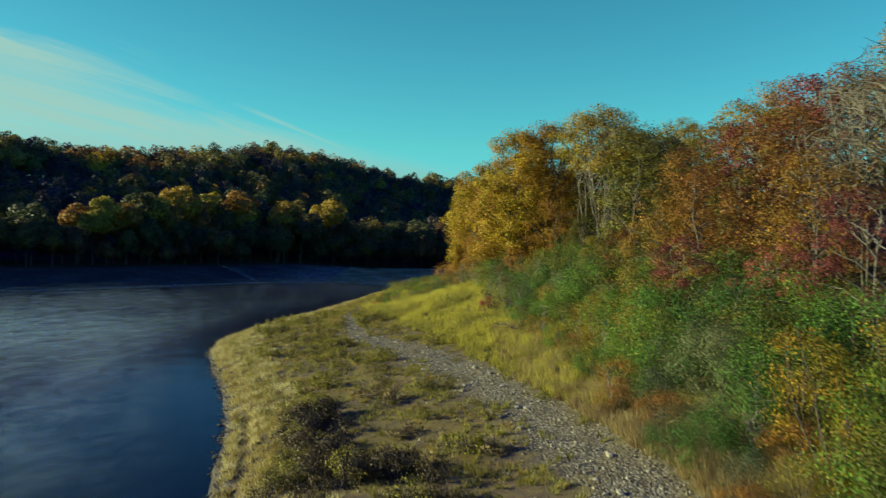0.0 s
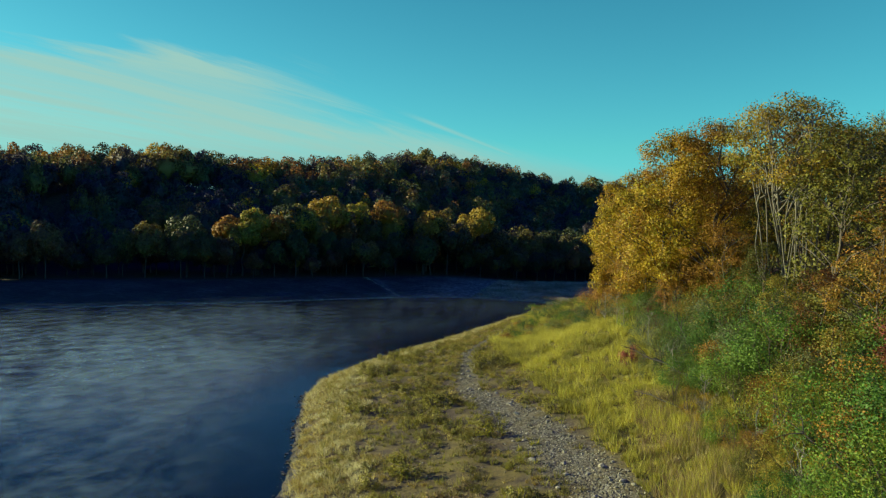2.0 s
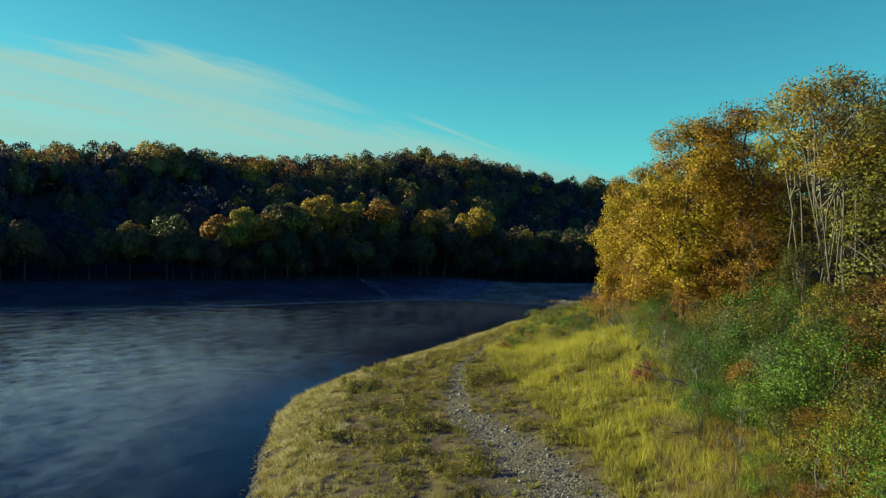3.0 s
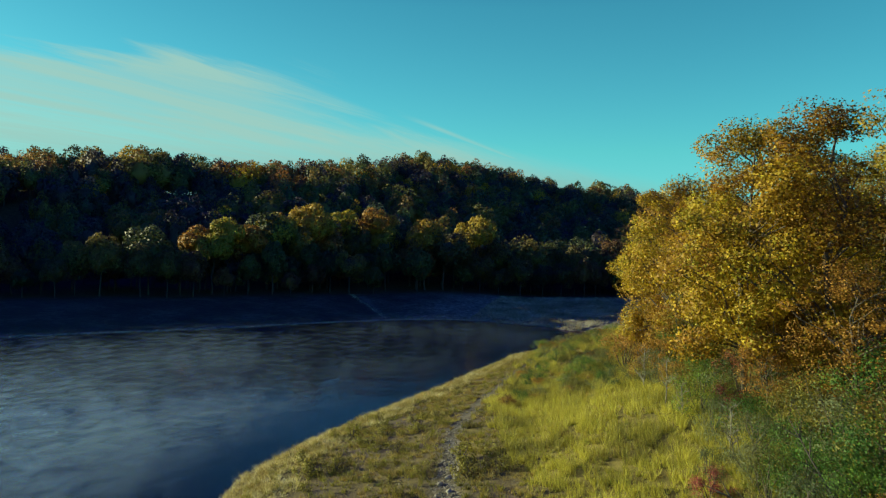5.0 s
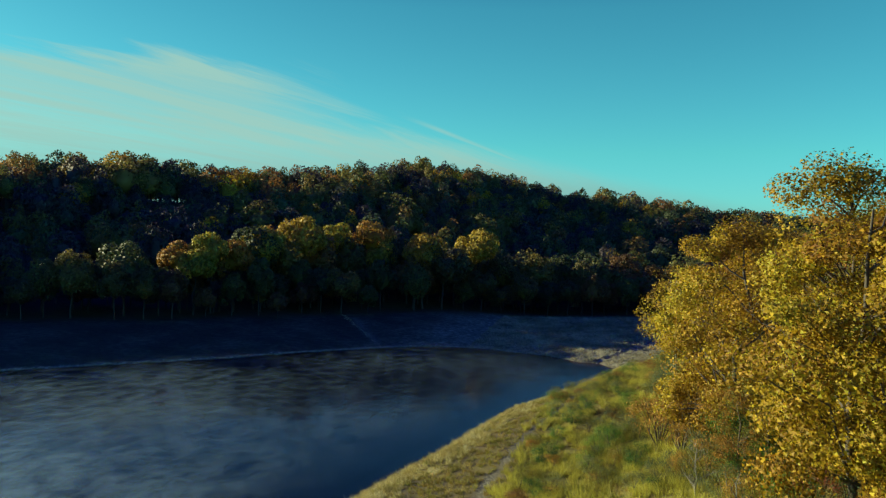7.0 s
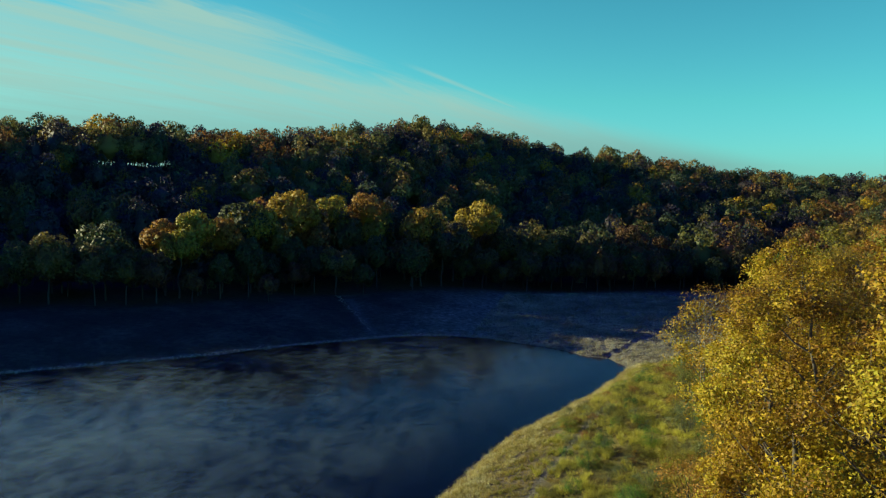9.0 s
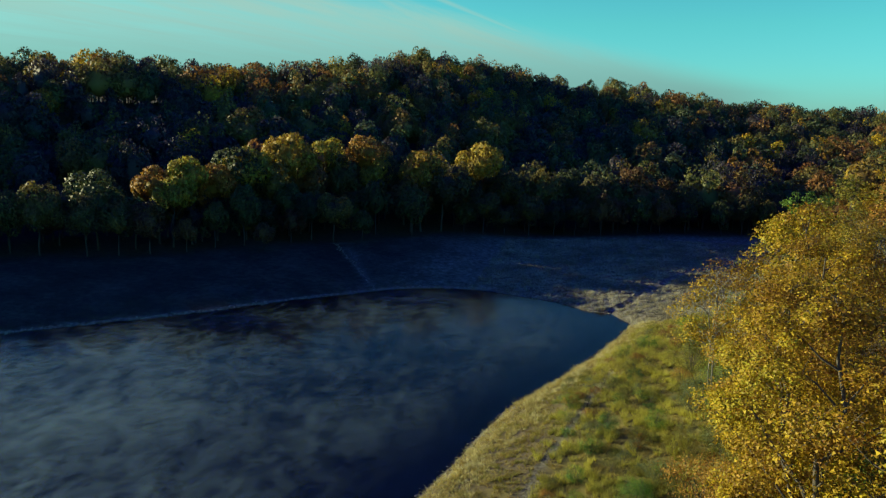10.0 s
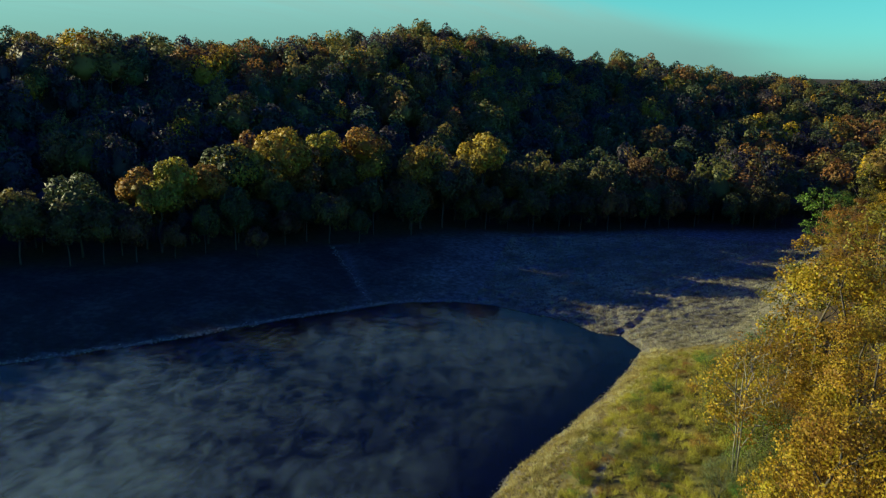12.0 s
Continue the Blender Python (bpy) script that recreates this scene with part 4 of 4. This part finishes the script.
BRUSH = [Kind(make_shrub("brush", 1.3, 0.95, M_LEAF[c], s, 22, 52, 0.062), label, "bush", "dark brush on the shore")
         for c, s, label in (("brush", 311, "low dark brown brush on the shore"), ("brush", 312, "tangled dark brush with few leaves"), ("weed", 313, "low olive bush on the shore"))]
for i in range(95):
    y = g.uniform(28, 51)
    x = np.interp(y, [28, 34, 42, 50], [-8.0, -7.6, -8.5, -10.0]) + g.uniform(0, 1) * np.interp(y, [28, 33.5, 36, 51], [11, 9, 3.4, 2.2])
    if off_track(np.array([x]), np.array([y]))[0] < 1.25 or (x > -4 and g.rand() < 0.35):
        continue
    BRUSH[(0, 1, 0, 1, 2)[g.randint(5)] if y < 47 else 2].put(x, y, g, g.uniform(0.65, 1.3) if y < 47 else g.uniform(0.5, 0.8), g.uniform(0.7, 1.05))
for x, y, s in ((-7.2, 62, 0.9), (-6.2, 60.5, 0.75), (-5.2, 63, 0.8), (-8.4, 64.5, 0.7), (-4.4, 58, 0.6), (-9.6, 57, 0.6), (-2.2, 55, 0.55), (-1.0, 50, 0.5), (0.4, 46.5, 0.5), (-3.2, 47, 0.55)):
    BRUSH[2].put(x, y, g, s, 0.8)

# bare saplings at the foot of the scrub
SAPLING = [Kind(make_tree("bare_sapling", 3.2, 0.9, 0.9, False, None, M_PALE, s, 0, 0, 0.1, 0.5, 1, 16, True, 0.8), "thin leafless pale sapling", "sapling", "bare saplings") for s in (321, 322)]
for i, (x, y, s) in enumerate(((13.6, 35.5, 1.0), (11.8, 41, 0.85), (10.2, 46, 0.8), (9.0, 39.5, 0.7), (9.6, 51.5, 0.8), (8.2, 58.5, 0.8), (7.0, 66, 0.9), (6.0, 77, 0.9), (3.6, 88, 1.0), (2.6, 95.5, 1.1),
                               (12.2, 28.5, 0.9), (4.2, 83, 0.8))):
    SAPLING[i % 2].put(x, y, g, s)


# ---- stones on the track ----
def stone_mesh(seed):
    r = np.random.RandomState(seed)
    bm = bmesh.new()
    bmesh.ops.create_icosphere(bm, subdivisions=1, radius=1.0)
    for v in bm.verts:
        v.co *= r.uniform(0.7, 1.15)
        v.co.z *= 0.6
        v.co.x *= 1.25
    me = bpy.data.meshes.new("stone")
    bm.to_mesh(me)
    bm.free()
    me.materials.append(M_STONE)
    return me


STONES = [stone_mesh(s) for s in range(6)]
r = np.random.RandomState(23)
done = 0
while done < 170:
    y = r.uniform(28, 84)
    x = r.uniform(-13, 11)
    o = off_track(np.array([x]), np.array([y]))[0]
    if o > 1.15 or (o < 0.35 and r.rand() < 0.5):
        continue
    s = 0.07 + 0.17 * r.rand() ** 3
    ob = new("stone", STONES[r.randint(6)])
    ob.matrix_basis = pose(x, y, on_ground(x, y) + s * 0.2, r.uniform(-15, 15), r.uniform(-15, 15), r.uniform(0, 360)) @ Matrix.Diagonal((s, s, s, 1))
    tagged(ob, "pale grey stone lying on the gravel track", "stone", "stones on the track")
    done += 1


def gravel_stuff():
    pile = Pile()
    r = np.random.RandomState(29)
    p = scatter(44000, -14, 11, 24, 96, lambda x, y: off_track(x, y) + 0.6 * waves(x, y, 3, 46) < 1.05, r)
    p = np.vstack([p, scatter(9000, -16, 6, 26, 84, lambda x, y: (inland(x, y) > 0.6) & (meadow_side(x, y) < 0) & (waves(x, y, 3.5, 54) > 0.0), r)])
    h, _ = lay(p[:, 0], p[:, 1])
    n = len(p)
    s = (0.022 + 0.06 * r.rand(n) ** 2)[:, None]
    c = np.stack([p[:, 0], p[:, 1], h], 1)
    a = r.uniform(0, 6.28, n)
    u = np.stack([np.cos(a), np.sin(a), r.uniform(-0.2, 0.2, n)], 1) * s
    v = np.stack([-np.sin(a), np.cos(a), r.uniform(-0.2, 0.2, n)], 1) * s * 0.75
    w = np.array([0, 0, 1.0]) * s
    corner = np.stack([c - u - v - w, c + u - v - w, c + u + v - w, c - u + v - w, c - u * 0.6 - v * 0.6 + w * 0.6, c + u * 0.7 - v * 0.5 + w * 0.7,
                       c + u * 0.5 + v * 0.6 + w * 0.5, c - u * 0.6 + v * 0.7 + w * 0.6], 1)
    i = np.arange(n)[:, None, None] * 8
    f = np.array([(4, 5, 6, 7), (0, 1, 5, 4), (1, 2, 6, 5), (2, 3, 7, 6), (3, 0, 4, 7)])[None]
    pile.add(corner.reshape(-1, 3), (i + f).reshape(-1, 4))
    tagged(pile.ob("gravel", M_STONE), "loose grey gravel on the track", "gravel", kind="stuff")


gravel_stuff()


def pebble_line(name, line, per_metre, wide, size, mat, label, seed, up=0.0, off=0.0):
    """Loose stones strewn along a line, thinning out to its sides."""
    q = np.random.RandomState(seed)
    pts = np.array(line, float)
    leg = np.hypot(*np.diff(pts, axis=0).T)
    at = np.concatenate([[0], np.cumsum(leg)])
    n = int(at[-1] * per_metre)
    u = q.uniform(0, at[-1], n)
    x, y = np.interp(u, at, pts[:, 0]), np.interp(u, at, pts[:, 1])
    k = np.clip(np.searchsorted(at, u) - 1, 0, len(leg) - 1)
    side = np.stack([-np.diff(pts[:, 1])[k] / leg[k], np.diff(pts[:, 0])[k] / leg[k]], 1)
    o = q.normal(size=n) * wide + off + 0.3 * waves(x, y, 9, seed)
    x, y = x + side[:, 0] * o, y + side[:, 1] * o
    h = np.maximum(lay(x, y)[0], 0.0) + up
    bm = bmesh.new()
    bmesh.ops.create_cube(bm, size=1.6)
    bm.verts.index_update()
    base = np.array([v.co[:] for v in bm.verts])
    face = np.array([[v.index for v in fc.verts] for fc in bm.faces])
    bm.free()
    base = base[None] * q.uniform(0.55, 1.1, (n, 8, 3)) * np.array([1.2, 1.0, 0.6])
    a = q.uniform(0, 6.28, n)[:, None]
    s = (size * (0.4 + 1.3 * q.rand(n) ** 2))[:, None]
    v = np.stack([(base[:, :, 0] * np.cos(a) - base[:, :, 1] * np.sin(a)) * s + x[:, None], (base[:, :, 0] * np.sin(a) + base[:, :, 1] * np.cos(a)) * s + y[:, None],
                  base[:, :, 2] * s + h[:, None]], 2)
    ob = tagged_mesh(name, v.reshape(-1, 3), (np.arange(n)[:, None, None] * 8 + face[None]).reshape(-1, 4), mat)
    tagged(ob, label, "stones", kind="stuff")


pebble_line("shore_pebbles", SHORE[18:28], 34, 0.35, 0.11, M_STONE, "pale pebbles and dried silt along the far waterline", 401, off=-0.5)
pebble_line("trail_pebbles", [(-47, 188.4), (-55.6, 201.4), (-66, 217)], 11, 0.3, 0.09, M_STONE, "pale stony trail across the mud flat", 402)
pebble_line("shore_rocks", SHORE[1:17], 16, 0.3, 0.10, M_ROCK, "dark wet stones along the water's edge", 403, off=-0.2)

# ---- the wooded hill across the water ----
def lobed_crown(seed, lobes=15, count=960, leaf=0.38, low=-0.4, tall=4.7):
    """A full crown of rounded lobes, about 10 m high: its dense heart, and clumps of leaves on its skin with the lobes' own roundness."""
    q = np.random.RandomState(seed)
    way = q.normal(size=(lobes, 3))
    way[:, 2] = np.abs(way[:, 2]) * 0.9 - 0.25
    way /= np.linalg.norm(way, axis=1)[:, None]
    mids, size = way * q.uniform(0.52, 0.72, (lobes, 1)), q.uniform(0.27, 0.42, lobes)

    def skin(d):
        """How far the lobes reach along each way from the crown's middle."""
        c = d @ mids.T
        s = c * c + size[None] ** 2 - (mids ** 2).sum(1)[None]
        return np.max(np.where(s > 0, c + np.sqrt(np.maximum(s, 0)), 0.3), axis=1)

    a, e = np.meshgrid(np.arange(10) * np.pi / 5, np.linspace(-1.25, 1.5, 7))
    d = np.stack([np.cos(a) * np.cos(e), np.sin(a) * np.cos(e), np.sin(e)], 2).reshape(-1, 3)
    v = d * (0.3 * skin(d) + 0.26)[:, None] * [3.5, 3.5, tall] + [0, 0, 9.0 - tall]
    k, m = np.meshgrid(np.arange(10), np.arange(6))
    quad = np.stack([m * 10 + k, m * 10 + (k + 1) % 10, m * 10 + 10 + (k + 1) % 10, m * 10 + 10 + k], 2).reshape(-1, 4)
    o = q.normal(size=(lobes, 420, 3))
    o /= np.linalg.norm(o, axis=2)[:, :, None]
    pts, o = (mids[:, None] + o * (size[:, None] * q.uniform(0.8, 1.04, (lobes, 420)))[:, :, None]).reshape(-1, 3), o.reshape(-1, 3)
    reach = np.linalg.norm(pts, axis=1)
    ok = np.flatnonzero((reach > 0.8 * skin(pts / reach[:, None])) & (pts[:, 2] > low))
    ok = ok[q.permutation(len(ok))[:count]]
    p = Pile()
    leaves(p, pts[ok] * [3.5, 3.5, tall] + [0, 0, 9.0 - tall], leaf, q, 0.2, long=0.9, loose=0.5, out=o[ok])
    return v, quad, p.v[0], p.nor[0]


def far_tree(name, mat, label, seed, raised):
    """A tree of 10 m at the edge of the far wood: trunk, limbs and a lobed crown, set high on a bare stem or reaching low."""
    root = new(name)
    dome, quad, leaf, nor = lobed_crown(seed, 18, 3000, 0.29, -0.65, 3.0 if raised else 4.2)
    wide = np.array([0.82, 0.82, 1.06] if raised else [1.0, 1.0, 1.06])
    tagged_mesh("crown_heart", dome * wide * [0.9, 0.9, 1], quad, mat, root, True)
    tagged_mesh("crown", leaf * wide, np.arange(len(leaf)).reshape(-1, 3), mat, root, True, None, nor)
    rng = np.random.RandomState(seed)
    wood = Pile()
    tube(wood, bend((0, 0, -0.6), (0, 0, 7.2), rng, 0.03, 6), np.linspace(0.16, 0.05, 6), 6)
    for i in range(7):
        z, a = rng.uniform(2.6, 5.5), rng.uniform(0, 6.28)
        tube(wood, bend((0, 0, z), (1.9 * np.cos(a), 1.9 * np.sin(a), z + rng.uniform(1.2, 2.2)), rng, 0.06, 4), [0.06, 0.045, 0.03, 0.015], 4)
    # trunk darker than bark: the shade at the wood's edge put into its colour
    wood.ob("trunk", M_DEAD_SHADED, root, True)
    return Kind(root, label, "tree", "trees across the lake")


FRONT = {
    which: [far_tree(name, M_LEAF["far " + which], label, seed + i, which == "gold") for i in range(3 if which == "gold" else 2)]
    for which, name, label, seed in (("gold", "maple_tree", "yellow maple at the edge of the far wood", 120), ("olive", "oak_tree", "olive-green oak at the edge of the far wood", 130),
                                     ("green", "oak_tree", "green oak at the edge of the far wood", 140), ("bronze", "oak_tree", "bronze oak at the edge of the far wood", 150))}
taken = []
for which, x, y, h in [("green", -107, 191, 18.5), ("olive", -114, 183, 15.5), ("gold", -93, 203, 18.7), ("gold", -95, 199, 15.2), ("gold", -86, 216, 20.1), ("olive", -84, 221, 19.5), ("gold", -81, 226, 22.8), ("gold", -77, 238, 20.5), ("gold", -90, 208, 17), ("green", -88, 214, 22), ("bronze", -79, 231, 20),
                        ("olive", -73, 238, 18.5), ("gold", -67, 243, 21.6), ("gold", -63, 241, 17), ("green", -57, 243, 20.5), ("gold", -51.5, 240, 20.5), ("olive", -47, 243, 20), ("bronze", -54, 238, 17), ("olive", -46, 252, 19.5), ("gold", -40, 258, 22.2), ("olive", -33, 262, 18),
                        ("olive", -24, 266, 18), ("bronze", 1, 283, 18.5), ("green", -18, 272, 18), ("olive", -8, 276, 17), ("bronze", -76, 203, 7), ("bronze", -90, 196, 7.5), ("green", -61, 222, 8), ("gold", -99, 200, 16.5)]:
    plant(FRONT, which, x, y, h * (1.09 if which == "gold" and h > 12 else 1.0))


def gold_line(x):
    return np.interp(x, [-104, -94, -86, -80, -72, -60, -50, -40], [192, 201, 216, 230, 240, 244, 245, 259])


tries = 0
f = np.random.RandomState(61)
while tries < 3000 and len(taken) < 150:
    tries += 1
    # the westernmost of these stand unseen, added to shade the shore and flats
    x = f.uniform(-235, 45)
    y = wood_edge(x) + f.uniform(0.5, 22)
    if min(np.hypot(x - a, y - b) for a, b in taken) < 5.0:
        continue
    gold_row = -104 < x < -36 and y > gold_line(x) - 30
    plant(FRONT, ["olive", "green", "bronze", "olive", "green"][f.randint(5)], x, y, f.uniform(9, 13) if gold_row else f.uniform(8, 14) if x < -50 else f.uniform(9, 13.5), 1, f.uniform(0.8, 1.3))


def far_woods():
    """The trees up the hill, in one piece: they stand too thick and too far off to be told apart for long."""
    r = np.random.RandomState(71)
    shapes = [lobed_crown(700 + s) for s in range(8)]
    turned = []
    domes, crowns, stems = Pile(), Pile(), Pile()
    cell, n = {}, 0
    while n < 1650:
        # trees west of about x = -200 are unseen, added for the shadow they cast
        x = r.uniform(-270, 135)
        y = wood_edge(x) + 12 + r.uniform(0, 218) * (1.0 if x > -130 else 1.15)
        key = (int(x // 6.4), int(y // 6.4))
        if key in cell:
            n += 0.05
            continue
        cell[key] = 1
        n += 1
        z = on_ground(x, y)
        h = r.uniform(13.5, 21) / 10
        if -130 < x < -36 and y < gold_line(max(x, -104)) + (7 if x > -104 else 24):
            h *= 0.55
        elif -190 < x <= -130 and 190 < y < 268:
            h *= 0.85
        a = r.uniform(0, 6.28)
        dome, quad, leaf, nor = shapes[r.randint(8)]
        wide, deep = h * r.uniform(0.7, 1.2), h * r.uniform(0.7, 1.2)

        def there(v):
            v = v * [wide, deep, h]
            return np.stack([v[:, 0] * np.cos(a) - v[:, 1] * np.sin(a) + x, v[:, 0] * np.sin(a) + v[:, 1] * np.cos(a) + y, v[:, 2] + z], 1)

        hue = r.choice([r.uniform(0, 0.3), r.uniform(0.25, 0.5), r.uniform(0.45, 0.8), r.uniform(0.8, 1.0)], p=[0.30, 0.34, 0.25, 0.11])
        if r.rand() < (0.5 if x < -85 and z < 24 else 0.1):
            hue = r.uniform(0, 0.07)
        hue = max(hue, 0.13) if hue > 0.07 else hue
        domes.add(there(dome), quad, hue)
        crowns.add(there(leaf), np.arange(len(leaf)).reshape(-1, 3), hue)
        turned.append(np.stack([nor[:, 0] * np.cos(a) - nor[:, 1] * np.sin(a), nor[:, 0] * np.sin(a) + nor[:, 1] * np.cos(a), nor[:, 2]], 1))
        tube(stems, [(x, y, z - 0.5), (x, y, z + 8 * h)], [0.22, 0.08], 4)
    root = tagged(new("far_woods"), "mixed autumn wood, green to rust, covering the far hill", "wood", kind="stuff")
    domes.ob("crowns", M_LEAF["far"], root, True, "hue")
    tagged_mesh("leaves", np.concatenate(crowns.v), np.concatenate(crowns.f), M_LEAF["far"], root, True, {"hue": np.concatenate(crowns.a)}, np.concatenate(turned))
    # trunks coloured dark for the shade under the crowns
    stems.ob("trunks", M_DEAD_SHADED, root)


far_woods()


# ---- dead branches that lean out of the scrub ----
def dead_branch(foot, tip, thick, seed):
    q = np.random.RandomState(seed)
    pile = Pile()
    w = bend(foot, tip, q, 0.015, 7)
    tube(pile, w, np.linspace(thick, 0.015, 7), 6)
    for i in (2, 3, 4, 5):
        for _ in range(2):
            tube(pile, bend(w[i], w[i] + q.normal(size=3) * [0.4, 0.4, 0.3] + (w[-1] - w[0]) * 0.12, q, 0.06, 3), [thick * 0.4, 0.02, 0.008], 4)
    tagged(pile.ob("dead_branch", M_DEAD_SHADED, None, True), "dark dead branch leaning out of the scrub", "branch", "dead branches")


def over_ground(x, y, up):
    return (x, y, on_ground(x, y) + up)


dead_branch(over_ground(9.2, 63.5, 0.2), over_ground(3.6, 68, 3.2), 0.10, 1)
dead_branch(over_ground(7.6, 60.0, 0.1), over_ground(4.4, 63, 1.2), 0.07, 2)
dead_branch(over_ground(12.6, 44.0, 0.2), over_ground(9.8, 46.5, 3.4), 0.08, 3)
dead_branch(over_ground(9.0, 66.5, 0.2), over_ground(7.2, 70, 4.2), 0.06, 4)

# plants that no list above has called for stand in the wood up the slope
for i, kind in enumerate(k for k in KINDS if not k.used):
    kind.put(38 + 4 * (i % 4), 78 + 6 * (i // 4), rng, 1.5 if "tree" in kind.ob.name else 1.0)
